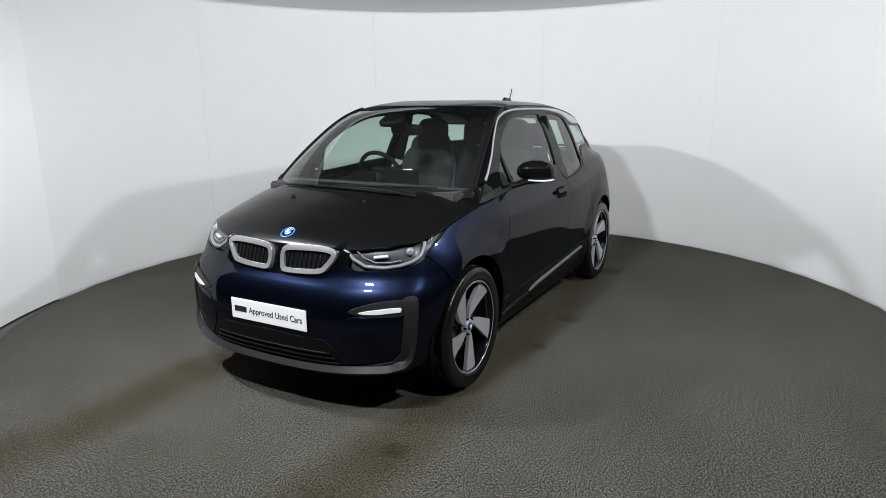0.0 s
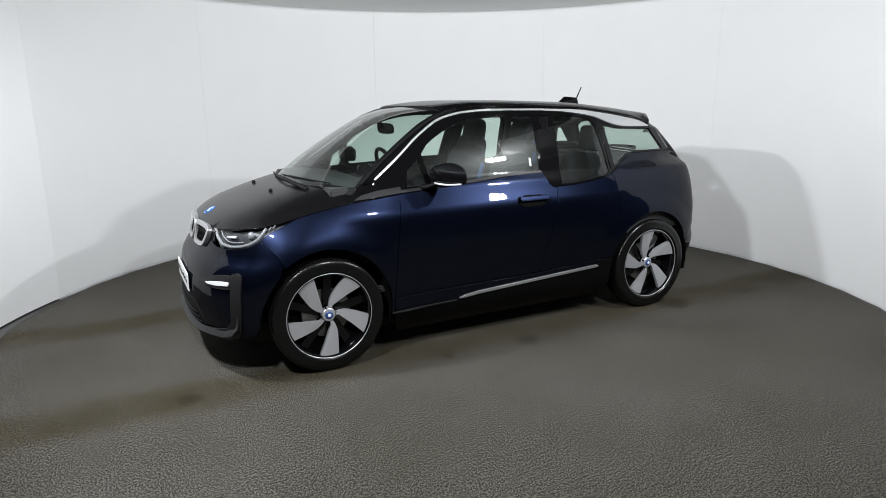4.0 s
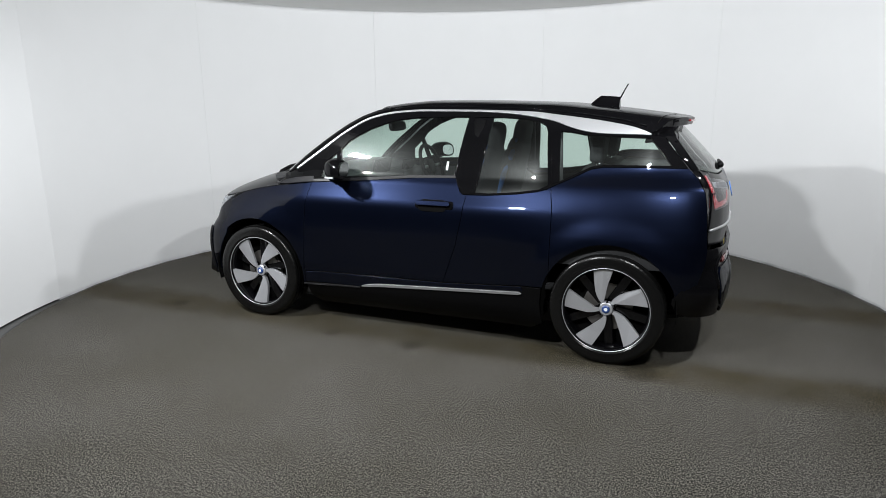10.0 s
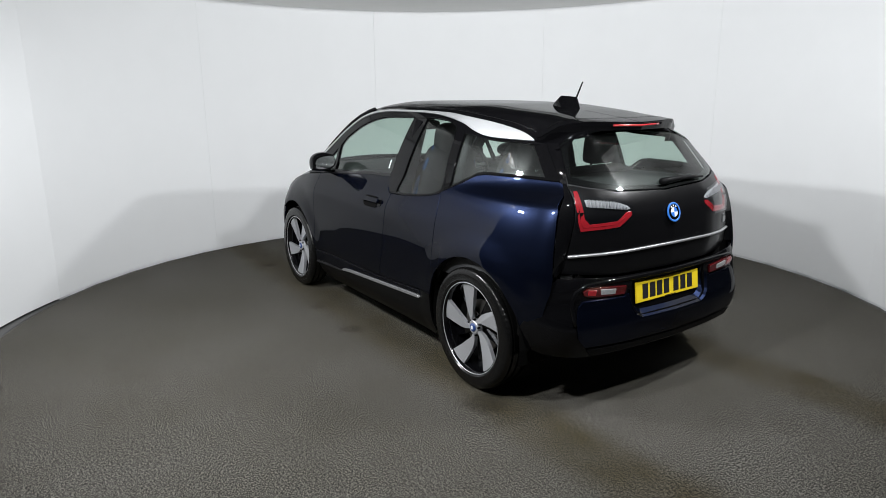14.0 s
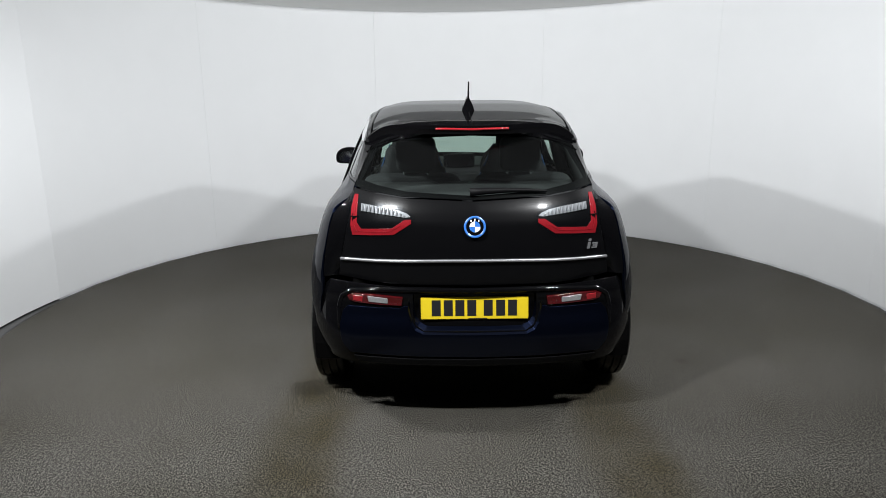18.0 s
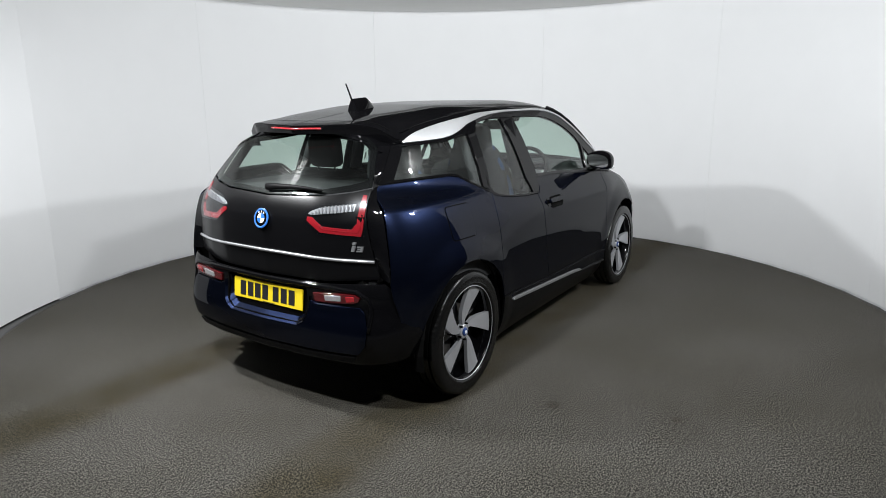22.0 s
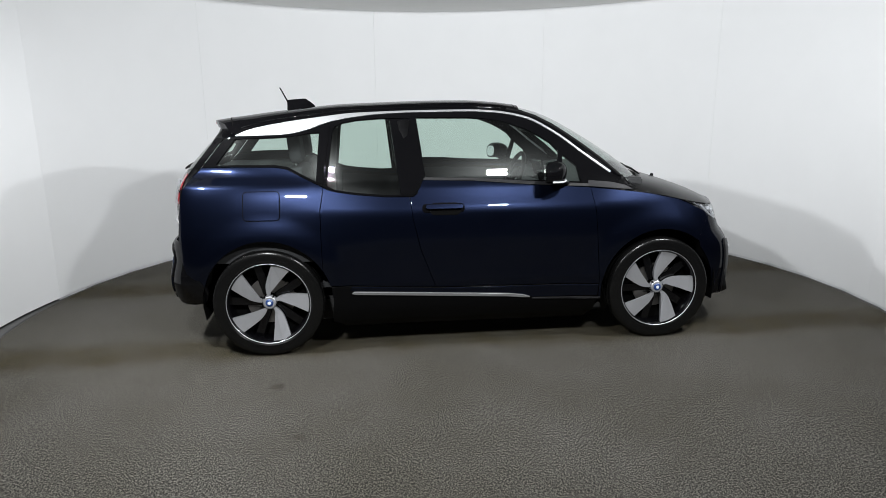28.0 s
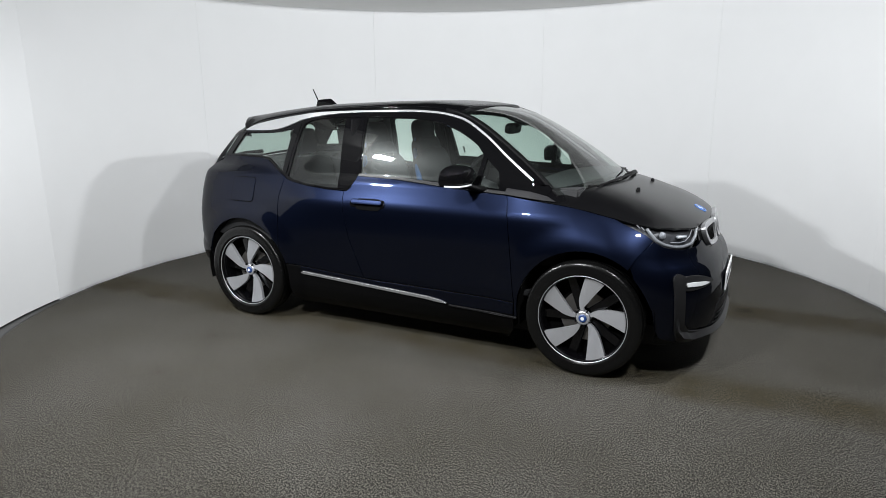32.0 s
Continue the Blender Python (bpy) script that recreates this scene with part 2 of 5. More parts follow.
def arc_wall(name, r0, r1, a0, a1, z0, z1, material, parent=None, label="", n=24, out=0.0):
    vs, fs = [], []
    for i in range(n + 1):
        a = radians(a0 + (a1 - a0) * i / n)
        for r in (r0 + out * i / n, r1 + out * i / n):
            for z in (z0, z1):
                vs.append((r * math.cos(a), r * math.sin(a), z))
    for i in range(n):
        k, j = 4 * i, 4 * i + 4
        fs += [(k, k + 1, j + 1, j), (k + 2, j + 2, j + 3, k + 3), (k + 1, k + 3, j + 3, j + 1), (k, j, j + 2, k + 2)]
    fs += [(0, 2, 3, 1), (4 * n, 4 * n + 1, 4 * n + 3, 4 * n + 2)]
    bm = bmesh.new()
    bv = [bm.verts.new(v) for v in vs]
    for f in fs:
        bm.faces.new([bv[q] for q in f])
    return part(name, bm, material, parent, label, True, 30)


wall = tagged(empty("wall_curved"), "curved white studio wall of upright panels", "wall", kind="structure")
SEAMS = [-10.0, 0.1, 35.0, 70.8, 106.8, 143.1, 177.5, 200.0]
for a0, a1 in zip(SEAMS, SEAMS[1:]):
    arc_wall("panel", ROOM_R, ROOM_R + 0.012, a0 + 0.012, a1 - 0.012, 0.012, ROOM_H, WALL, wall, out=0.11 if a1 == 200 else 0.0)
arc_wall("panel_backing", ROOM_R + 0.0125, ROOM_R + 0.06, -10, 177.4, -0.06, ROOM_H, WALL, wall)

ceil_bm = bmesh.new()
rows_ = []
for i in range(91):
    a = radians(-30 + 238 * i / 90)
    rows_.append([ceil_bm.verts.new((r * math.cos(a), r * math.sin(a), z)) for r, z in ((2.30, ROOM_H), (ROOM_R + 0.3, ROOM_H), (ROOM_R + 0.3, ROOM_H + 0.08), (2.30, ROOM_H + 0.08))])
for u, v in zip(rows_, rows_[1:]):
    for k in range(4):
        ceil_bm.faces.new((u[k], u[(k + 1) % 4], v[(k + 1) % 4], v[k]))
ceil_bm.faces.new(rows_[0])
ceil_bm.faces.new(rows_[-1][::-1])
ceiling = part("ceiling", ceil_bm, CEIL, None)
tagged(ceiling, "plain pale grey ceiling ring over the curved wall", "ceiling", kind="structure")

# ---- turntable floor ----
def carpet_material():
    m = mat("grey_carpet", (0.145, 0.138, 0.128), 0.95, 0, 0, 0.0, 30, 0.0)
    n, l = m.node_tree.nodes, m.node_tree.links
    b = n["Principled BSDF"]
    b.inputs["Specular IOR Level"].default_value = 0.15
    tc = n.new("ShaderNodeTexCoord")

    def noise_at(scale, detail, rough=0.6):
        t = n.new("ShaderNodeTexNoise")
        t.inputs["Scale"].default_value, t.inputs["Detail"].default_value, t.inputs["Roughness"].default_value = scale, detail, rough
        l.new(tc.outputs["Object"], t.inputs["Vector"])
        return t

    def ramp(src, stops):
        r = n.new("ShaderNodeValToRGB")
        l.new(src, r.inputs[0])
        r.color_ramp.elements[0].position, r.color_ramp.elements[0].color = stops[0][0], (*stops[0][1], 1)
        r.color_ramp.elements[1].position, r.color_ramp.elements[1].color = stops[-1][0], (*stops[-1][1], 1)
        for p, c in stops[1:-1]:
            e = r.color_ramp.elements.new(p)
            e.color = (*c, 1)
        return r

    def math_node(op, a, bv):
        k = n.new("ShaderNodeMath")
        k.operation = op
        for i, s in enumerate((a, bv)):
            if s is None:
                continue
            if isinstance(s, (int, float)):
                k.inputs[i].default_value = s
            else:
                l.new(s, k.inputs[i])
        return k.outputs[0]

    # short pile, brushed round the turntable in places: fine tufts mixed with coarser clumps
    fine, tuft, clump = noise_at(250, 1, 0.5), noise_at(125, 2, 0.6), noise_at(60, 3, 0.6)
    mix_a, fibre = n.new("ShaderNodeMix"), n.new("ShaderNodeMix")
    mix_a.inputs[0].default_value, fibre.inputs[0].default_value = 0.65, 0.22
    l.new(fine.outputs["Fac"], mix_a.inputs[2])
    l.new(tuft.outputs["Fac"], mix_a.inputs[3])
    l.new(mix_a.outputs[0], fibre.inputs[2])
    l.new(clump.outputs["Fac"], fibre.inputs[3])
    col = ramp(fibre.outputs[0], [(0.425, (0.0012, 0.0011, 0.0009)), (0.497, (0.0265, 0.0251, 0.0216)), (0.572, (0.168, 0.160, 0.140))])
    # two dirty tracks where cars roll on and off, worn into the pile
    sep = n.new("ShaderNodeSeparateXYZ")
    l.new(tc.outputs["Object"], sep.inputs[0])
    wob = noise_at(1.3, 3)
    y = math_node("ADD", sep.outputs["Y"], math_node("MULTIPLY", math_node("SUBTRACT", wob.outputs["Fac"], 0.5), 0.22))
    d = math_node("ABSOLUTE", math_node("SUBTRACT", math_node("ABSOLUTE", y, None), 0.76), None)
    band = n.new("ShaderNodeMapRange")
    band.interpolation_type = "SMOOTHSTEP"
    for i, v in ((1, 0.30), (2, 0.06), (3, 0.0), (4, 1.0)):
        band.inputs[i].default_value = v
    l.new(d, band.inputs[0])
    stain = noise_at(2.6, 5)
    st = n.new("ShaderNodeMapRange")
    for i, v in ((1, 0.3), (2, 0.65), (3, 0.4), (4, 0.95)):
        st.inputs[i].default_value = v
    l.new(stain.outputs["Fac"], st.inputs[0])
    f = math_node("MULTIPLY", band.outputs[0], st.outputs[0])
    mx = n.new("ShaderNodeMix")
    mx.data_type, mx.blend_type = "RGBA", "MULTIPLY"
    l.new(f, mx.inputs[0])
    l.new(col.outputs[0], mx.inputs[6])
    mx.inputs[7].default_value = (0.56, 0.49, 0.31, 1)
    big = noise_at(0.9, 4)
    mx2 = n.new("ShaderNodeMix")
    mx2.data_type, mx2.blend_type = "RGBA", "MULTIPLY"
    mx2.inputs[0].default_value = 1.0
    l.new(mx.outputs[2], mx2.inputs[6])
    r2 = ramp(big.outputs["Fac"], [(0.35, (0.84, 0.83, 0.79)), (0.65, (1.10, 1.10, 1.12))])
    l.new(r2.outputs[0], mx2.inputs[7])
    # a few oil spots
    drops = None
    for sx, sy, sr in SPOTS:
        ds = n.new("ShaderNodeVectorMath")
        ds.operation = "DISTANCE"
        l.new(tc.outputs["Object"], ds.inputs[0])
        ds.inputs[1].default_value = (sx, sy, 0)
        wd = math_node("ADD", ds.outputs["Value"], math_node("MULTIPLY", math_node("SUBTRACT", stain.outputs["Fac"], 0.5), sr))
        mr_ = n.new("ShaderNodeMapRange")
        mr_.interpolation_type = "SMOOTHSTEP"
        for i, v in ((1, sr), (2, sr * 0.5), (3, 0.0), (4, 0.6)):
            mr_.inputs[i].default_value = v
        l.new(wd, mr_.inputs[0])
        drops = mr_.outputs[0] if drops is None else math_node("MAXIMUM", drops, mr_.outputs[0])
    mx3 = n.new("ShaderNodeMix")
    mx3.data_type, mx3.blend_type = "RGBA", "MULTIPLY"
    l.new(drops, mx3.inputs[0])
    l.new(mx2.outputs[2], mx3.inputs[6])
    mx3.inputs[7].default_value = (0.35, 0.32, 0.27, 1)
    l.new(mx3.outputs[2], b.inputs["Base Color"])
    bp = n.new("ShaderNodeBump")
    bp.inputs["Strength"].default_value, bp.inputs["Distance"].default_value = 0.08, 0.004
    l.new(fibre.outputs[0], bp.inputs["Height"])
    l.new(bp.outputs["Normal"], b.inputs["Normal"])
    return m


SPOTS = ((-0.06, 0.945, 0.10), (-1.2, -1.39, 0.05), (2.09, 0.79, 0.09), (-1.54, 0.84, 0.16), (-1.02, -1.98, 0.04), (0.55, 0.93, 0.07))
CARPET = carpet_material()
turntable = tagged(empty("turntable"), "round turntable floor covered in worn grey carpet with brown tyre tracks", "turntable")
disc = bmesh.new()
bmesh.ops.create_circle(disc, cap_ends=True, segments=160, radius=ROOM_R - 0.03)
low = bmesh.ops.extrude_face_region(disc, geom=disc.faces[:])
for v in [e for e in low["geom"] if isinstance(e, bmesh.types.BMVert)]:
    v.co.z = -0.03
part("carpet", disc, CARPET, turntable, "worn grey carpet with brown tyre tracks")
lathe_ring = bmesh.new()
ring_rows = []
for i in range(160):
    a = 2 * math.pi * i / 160
    ring_rows.append([lathe_ring.verts.new((r * math.cos(a), r * math.sin(a), z)) for r, z in ((ROOM_R - 0.029, -0.03), (ROOM_R - 0.029, -0.001), (ROOM_R - 0.012, -0.003), (ROOM_R - 0.012, -0.03))])
for p, q in zip(ring_rows, ring_rows[1:] + ring_rows[:1]):
    for k in range(3):
        lathe_ring.faces.new((p[k], p[k + 1], q[k + 1], q[k]))
part("edge_trim", lathe_ring, TRIM, turntable, "dark metal edge trim round the turntable")
apron = bmesh.new()
rows_ = []
for i in range(120):
    a = 2 * math.pi * i / 120
    rows_.append([apron.verts.new((r * math.cos(a), r * math.sin(a), -0.006)) for r in (ROOM_R - 0.008, ROOM_R + 1.2)])
for p, q in zip(rows_, rows_[1:] + rows_[:1]):
    apron.faces.new((p[0], p[1], q[1], q[0]))
tagged(part("floor", apron, mat("grey_hall_floor", (0.07, 0.07, 0.07), 0.8, 0, 0, 0.2, 8), None), "dark grey fixed floor round the turntable", "floor", kind="structure")
hall = tagged(part("ground", box(-8, 8, -9, 7, -0.2, -0.07, 0), OUTER, None), "dark floor of the hall round the studio", "floor", kind="structure")
for nm, b in (("wall_north", (-8, 8, 6.9, 7, -0.2, 4)), ("wall_south", (-8, 8, -9, -8.9, -0.2, 4)), ("wall_west", (-8, -7.9, -8.9, 6.9, -0.2, 4)), ("wall_east", (7.9, 8, -8.9, 6.9, -0.2, 4)), ("hall_ceiling", (-8, 8, -9, 7, 4.0, 4.1))):
    tagged(part(nm, box(*b, 0), OUTER, None), "plain grey wall of the hall outside the studio", "wall", kind="structure")

for p, aim in zip(LAMPS, LAMP_AIMS):
    lamp = tagged(empty("studio_lamp"), "small black studio flood lamp hung from the ceiling", "lamp", "studio lamps")
    lamp.location = p
    turned = look((0, 0, 0), Vector(aim) - Vector(p))
    for nm, b, m in (("case", box(-0.16, 0.16, -0.10, 0.10, 0.0, 0.08, 0.012), CASE), ("lamp_face", box(-0.115, 0.115, -0.056, 0.056, -0.012, -0.002, 0.002), LAMP_FACE)):
        bmesh.ops.transform(b, matrix=turned, verts=b.verts[:])
        part(nm, b, m, lamp)
    tube("hanger", [(0, 0.0, 0.03), (0, 0, 4.0 - p[2])], 0.012, CASE, lamp, up=(1, 0, 0))

# ---- car body surfaces; x to the nose, y to its left, z up, origin between the wheels on the ground ----
car = tagged(empty("car"), "dark blue metallic electric hatchback with black bonnet, roof and tailgate", "car")

W_DOOR = Curve((0.12, 0.725), (0.20, 0.795), (0.30, 0.838), (0.40, 0.850), (0.455, 0.860), (0.50, 0.862), (0.62, 0.870), (0.75, 0.877), (0.85, 0.876), (0.905, 0.8715), (0.925, 0.8665), (0.94, 0.8595), (0.97, 0.845), (1.0, 0.831), (1.04, 0.814), (1.10, 0.790), (1.16, 0.765))
W_QUARTER = Curve((0.12, 0.78), (0.30, 0.838), (0.50, 0.862), (0.62, 0.875), (0.70, 0.874), (0.76, 0.870), (0.82, 0.860), (0.88, 0.846), (0.94, 0.830), (1.0, 0.810), (1.04, 0.793), (1.08, 0.771), (1.12, 0.746), (1.15, 0.725))
W_NOSE = Curve((0.12, 0.80), (0.30, 0.84), (0.50, 0.866), (0.64, 0.870), (0.70, 0.869), (0.74, 0.864), (0.77, 0.857), (0.80, 0.848), (0.84, 0.832), (0.89, 0.809), (0.935, 0.786), (0.98, 0.760), (1.03, 0.722), (1.10, 0.65))
W_TOP = Curve((1.00, 0.808), (1.06, 0.790), (1.124, 0.769), (1.21, 0.738), (1.30, 0.700), (1.40, 0.651), (1.46, 0.617), (1.50, 0.594), (1.535, 0.572), (1.56, 0.55))
TAIL_TAPER = Curve((-1.95, 0.30), (-1.86, 0.165), (-1.83, 0.128), (-1.80, 0.100), (-1.76, 0.076), (-1.70, 0.054), (-1.6, 0.032), (-1.45, 0.014), (-1.3, 0.005), (-1.2, 0.002), (-1.0, 0.0), (2.2, 0.0))
TOP_TAPER = Curve((-1.80, 0.208), (-1.70, 0.168), (-1.55, 0.122), (-1.46, 0.096), (-1.16, 0.050), (-0.95, 0.016), (-0.80, 0.0), (0.94, 0.0), (1.07, 0.042), (1.2, 0.085), (2.2, 0.3))
NOSE_X = Curve((0.12, 1.90), (0.20, 1.955), (0.29, 1.985), (0.40, 1.995), (0.50, 1.993), (0.57, 1.985), (0.62, 1.972), (0.67, 1.945), (0.72, 1.905), (0.78, 1.886), (0.84, 1.874), (0.88, 1.855), (0.93, 1.80), (1.0, 1.70))
PLAN = [(0.413 * y ** 2.97, y) for y in (0, 0.1, 0.2, 0.3, 0.4, 0.5, 0.6, 0.68, 0.74)] + [(0.215, 0.79), (0.30, 0.834), (0.38, 0.856), (0.48, 0.869), (0.62, 0.872)]
ARC = [0.0]
for (a, b), (c, d) in zip(PLAN, PLAN[1:]):
    ARC.append(ARC[-1] + math.hypot(c - a, d - b))
PLAN_Y = Curve(*[(s, p[1]) for s, p in zip(ARC, PLAN)])
PLAN_D = Curve(*[(s, p[0]) for s, p in zip(ARC, PLAN)])
PLAN_INV = Curve(*[(p[0] ** (1 / 3), p[1]) for p in PLAN])


def side(x, z):
    """A point of the left flank at x and height z."""
    nose = step(0.80, 1.55, x)
    back = step(-0.45, -1.32, x)
    low = (W_DOOR(z) * (1 - back) + W_QUARTER(z) * back) * (1 - nose) + W_NOSE(z) * nose - TAIL_TAPER(x)
    top = W_TOP(z) - TOP_TAPER(x)
    k = step(1.05 + 0.02 * back, 1.12 + 0.05 * back, z)
    y = low * (1 - k) + top * k
    # raised rims round the wheel arches
    for cx in (1.285, -1.285):
        y += 0.013 * step(0.57, 0.425, math.hypot(x - cx, z - 0.352))
    if x > 1.2:
        d = NOSE_X(z) - x
        if d < 0.62:
            y *= PLAN_INV(max(0, d) ** (1 / 3)) / 0.872
    return (x, y, z)


def nose(s, z):
    """A point of the front: s runs along the bumper from the middle (left side positive)."""
    k = 1 if s >= 0 else -1
    w = W_NOSE(min(z, 0.78 + 0.06 * step(0.5, 0.75, abs(s)))) / 0.872
    return (NOSE_X(z) - PLAN_D(abs(s)), k * PLAN_Y(abs(s)) * w, z)


HATCH_X = Curve((0.68, -1.918), (0.75, -1.930), (0.85, -1.938), (1.0, -1.928), (1.07, -1.905), (1.136, -1.866), (1.24, -1.775), (1.38, -1.640), (1.45, -1.57))
HATCH_PLAN = Curve((0, 0), (0.30, 0.012), (0.46, 0.04), (0.59, 0.088), (0.68, 0.13), (0.74, 0.18))


def hatch(y, z):
    return (HATCH_X(z) + HATCH_PLAN(abs(y)), y, z)


TAIL_X = Curve((0.15, -1.86), (0.22, -1.900), (0.32, -1.950), (0.40, -1.972), (0.46, -1.976), (0.52, -1.969), (0.58, -1.954), (0.63, -1.946), (0.68, -1.951), (0.72, -1.945), (0.76, -1.93))
TPLAN = ((0, 0), (0.014, 0.34), (0.046, 0.60), (0.092, 0.705), (0.19, 0.785), (0.31, 0.832), (0.42, 0.852))
TARC = [0.0]
for (a, b), (c, d) in zip(TPLAN, TPLAN[1:]):
    TARC.append(TARC[-1] + math.hypot(c - a, d - b))
TP_Y = Curve(*[(s, p[1]) for s, p in zip(TARC, TPLAN)])
TP_D = Curve(*[(s, p[0]) for s, p in zip(TARC, TPLAN)])


def tail(s, z):
    k = 1 if s >= 0 else -1
    w = 1 - 0.10 * step(0.5, 0.15, z) - 0.03 * step(0.62, 0.76, z)
    return (TAIL_X(z) + TP_D(abs(s)), k * TP_Y(abs(s)) * w, z)


BONNET_Z = Curve((0.9, 1.125), (1.1, 1.108), (1.2, 1.096), (1.3, 1.077), (1.46, 1.035), (1.6, 0.990), (1.7, 0.954), (1.8, 0.908), (1.83, 0.890), (1.86, 0.866), (1.88, 0.835), (1.9, 0.78))


BONNET_RIM_Z = Curve((0.95, 1.019), (1.02, 1.010), (1.13, 0.996), (1.24, 0.978), (1.426, 0.937), (1.55, 0.909), (1.60, 0.898), (1.70, 0.881), (1.836, 0.856))


def bonnet_rim(x):
    """Half the bonnet's width at x, where it meets wing and lamp."""
    return side(x, BONNET_RIM_Z(x))[1] - 0.002


def bonnet(x, y):
    ye = bonnet_rim(min(x, 1.834))
    drop = max(0.0, BONNET_Z(x + 0.17 * ye * ye) - BONNET_RIM_Z(min(x, 1.834))) if x < 1.834 else 0.0
    return (x, y, BONNET_Z(x + 0.17 * y * y) - drop * (abs(y) / ye) ** 4.6)


SCREEN_X = Curve((1.06, 1.325), (1.12, 1.248), (1.217, 1.112), (1.37, 0.862), (1.482, 0.645), (1.53, 0.505), (1.553, 0.395), (1.57, 0.255))


def screen(y, z):
    """z here is the height at the middle of the pane; the pane sinks a little towards its sides."""
    return (SCREEN_X(z) - 0.295 * y * y - 0.045 * (abs(y) / 0.70) ** 6, y, z - 0.055 * y * y)


ROOF_Z = Curve((0.45, 1.538), (0.36, 1.553), (0.24, 1.568), (0.02, 1.581), (-0.19, 1.580), (-0.4, 1.575), (-0.62, 1.568), (-0.83, 1.560), (-1.045, 1.540), (-1.26, 1.517), (-1.45, 1.492), (-1.6, 1.472), (-1.7, 1.453), (-1.75, 1.44))
RAIL_Z = Curve((0.60, 1.388), (0.40, 1.488), (0.21, 1.522), (0.02, 1.532), (-0.17, 1.532), (-0.36, 1.529), (-0.55, 1.524), (-0.73, 1.516), (-0.92, 1.495), (-1.11, 1.470), (-1.29, 1.440), (-1.464, 1.388), (-1.56, 1.392), (-1.65, 1.42), (-1.75, 1.43))
RAIL_Y = Curve((0.60, 0.655), (0.40, 0.600), (0.21, 0.580), (-0.7, 0.580), (-1.1, 0.575), (-1.29, 0.568), (-1.464, 0.558), (-1.56, 0.542), (-1.65, 0.522), (-1.75, 0.50))


def roof(x, y):
    ye = RAIL_Y(x)
    return (x, y, ROOF_Z(x) + 0.010 - (ROOF_Z(x) + 0.010 - RAIL_Z(x)) * (abs(y) / ye) ** (5.8 + 1.1 * step(-1.2, -1.6, x)))


def arch(cx, a0, a1, r=0.402, cz=0.352, n=18):
    """Points of a wheel arch from angle a0 to a1 (degrees, 90 is up, 0 is forward)."""
    return [(cx + r * math.cos(radians(a0 + (a1 - a0) * i / n)), cz + r * math.sin(radians(a0 + (a1 - a0) * i / n))) for i in range(n + 1)]


def on_arch_x(cx, z, r=0.44, front=True):
    dx = math.sqrt(max(0, r * r - (z - 0.35) ** 2))
    return cx + (dx if front else -dx)


FENDER = [(1.426, 0.937), (1.50, 0.905), (1.60, 0.860), (1.645, 0.828), (1.575, 0.745)] + arch(1.285, 52, 187) + [(0.880, 0.302), (0.866, 0.305), (0.866, 0.40), (0.836, 0.759), (0.822, 0.89), (0.80, 1.015), (0.795, 1.036), (1.02, 1.010), (1.13, 0.996), (1.24, 0.978)]
DOOR_F = [(0.795, 1.037), (0.80, 1.015), (0.822, 0.89), (0.836, 0.759), (0.866, 0.395), (0.595, 0.403), (-0.222, 0.415), (-0.319, 0.677), (-0.362, 0.865), (-0.380, 1.003), (-0.354, 1.004), (-0.328, 1.025), (-0.308, 1.085), (-0.295, 1.100), (-0.25, 1.103), (0.024, 1.091), (0.393, 1.062)]
DOOR_R = [(-0.380, 1.003), (-0.362, 0.865), (-0.319, 0.677), (-0.222, 0.415), (-0.537, 0.432), (-0.772, 0.448), (-0.885, 0.452)] + arch(-1.285, 14, 30, n=6) + [(-0.938, 0.787), (-0.938, 0.934), (-0.915, 1.070), (-0.893, 1.056), (-0.83, 1.040), (-0.709, 1.022), (-0.526, 1.006)]
QUARTER = [(-0.915, 1.070), (-0.938, 0.934), (-0.938, 0.787)] + arch(-1.285, 30, 166) + [(-1.74, 0.445), (-1.785, 0.52), (-1.822, 0.66), (-1.828, 0.734), (-1.818, 0.838), (-1.808, 0.95), (-1.79, 1.06), (-1.74, 1.14), (-1.69, 1.186), (-1.45, 1.192), (-1.213, 1.190), (-1.139, 1.178), (-1.045, 1.130)]
SILL = [(0.862, 0.30), (0.866, 0.392), (0.595, 0.400), (-0.222, 0.411), (-0.772, 0.444), (-0.89, 0.448), (-0.88, 0.35), (-0.89, 0.20), (-0.80, 0.145), (0.80, 0.130), (0.85, 0.20)]
HEAD = [(1.836, 0.856), (1.838, 0.80), (1.826, 0.765), (1.78, 0.766), (1.737, 0.778), (1.69, 0.798), (1.645, 0.828), (1.60, 0.860), (1.50, 0.905), (1.43, 0.934), (1.55, 0.909), (1.60, 0.898), (1.70, 0.881)]
STRIP_LOW = Curve((0.94, 1.121), (0.923, 1.132), (0.769, 1.242), (0.586, 1.378), (0.40, 1.474), (0.21, 1.510), (0.02, 1.520), (-0.36, 1.517), (-0.55, 1.509), (-0.73, 1.490), (-0.88, 1.462), (-0.99, 1.424), (-1.10, 1.396), (-1.20, 1.386), (-1.464, 1.380))
STRIP_HIGH = Curve((0.96, 1.118), (0.937, 1.136), (0.769, 1.256), (0.587, 1.390), (0.40, 1.486), (0.21, 1.521), (0.02, 1.531), (-0.36, 1.528), (-0.55, 1.523), (-0.73, 1.516), (-0.92, 1.495), (-1.11, 1.470), (-1.29, 1.440), (-1.40, 1.412), (-1.464, 1.384))


def run(curve, x0, x1, n):
    return [(x0 + (x1 - x0) * i / n, curve(x0 + (x1 - x0) * i / n)) for i in range(n + 1)]


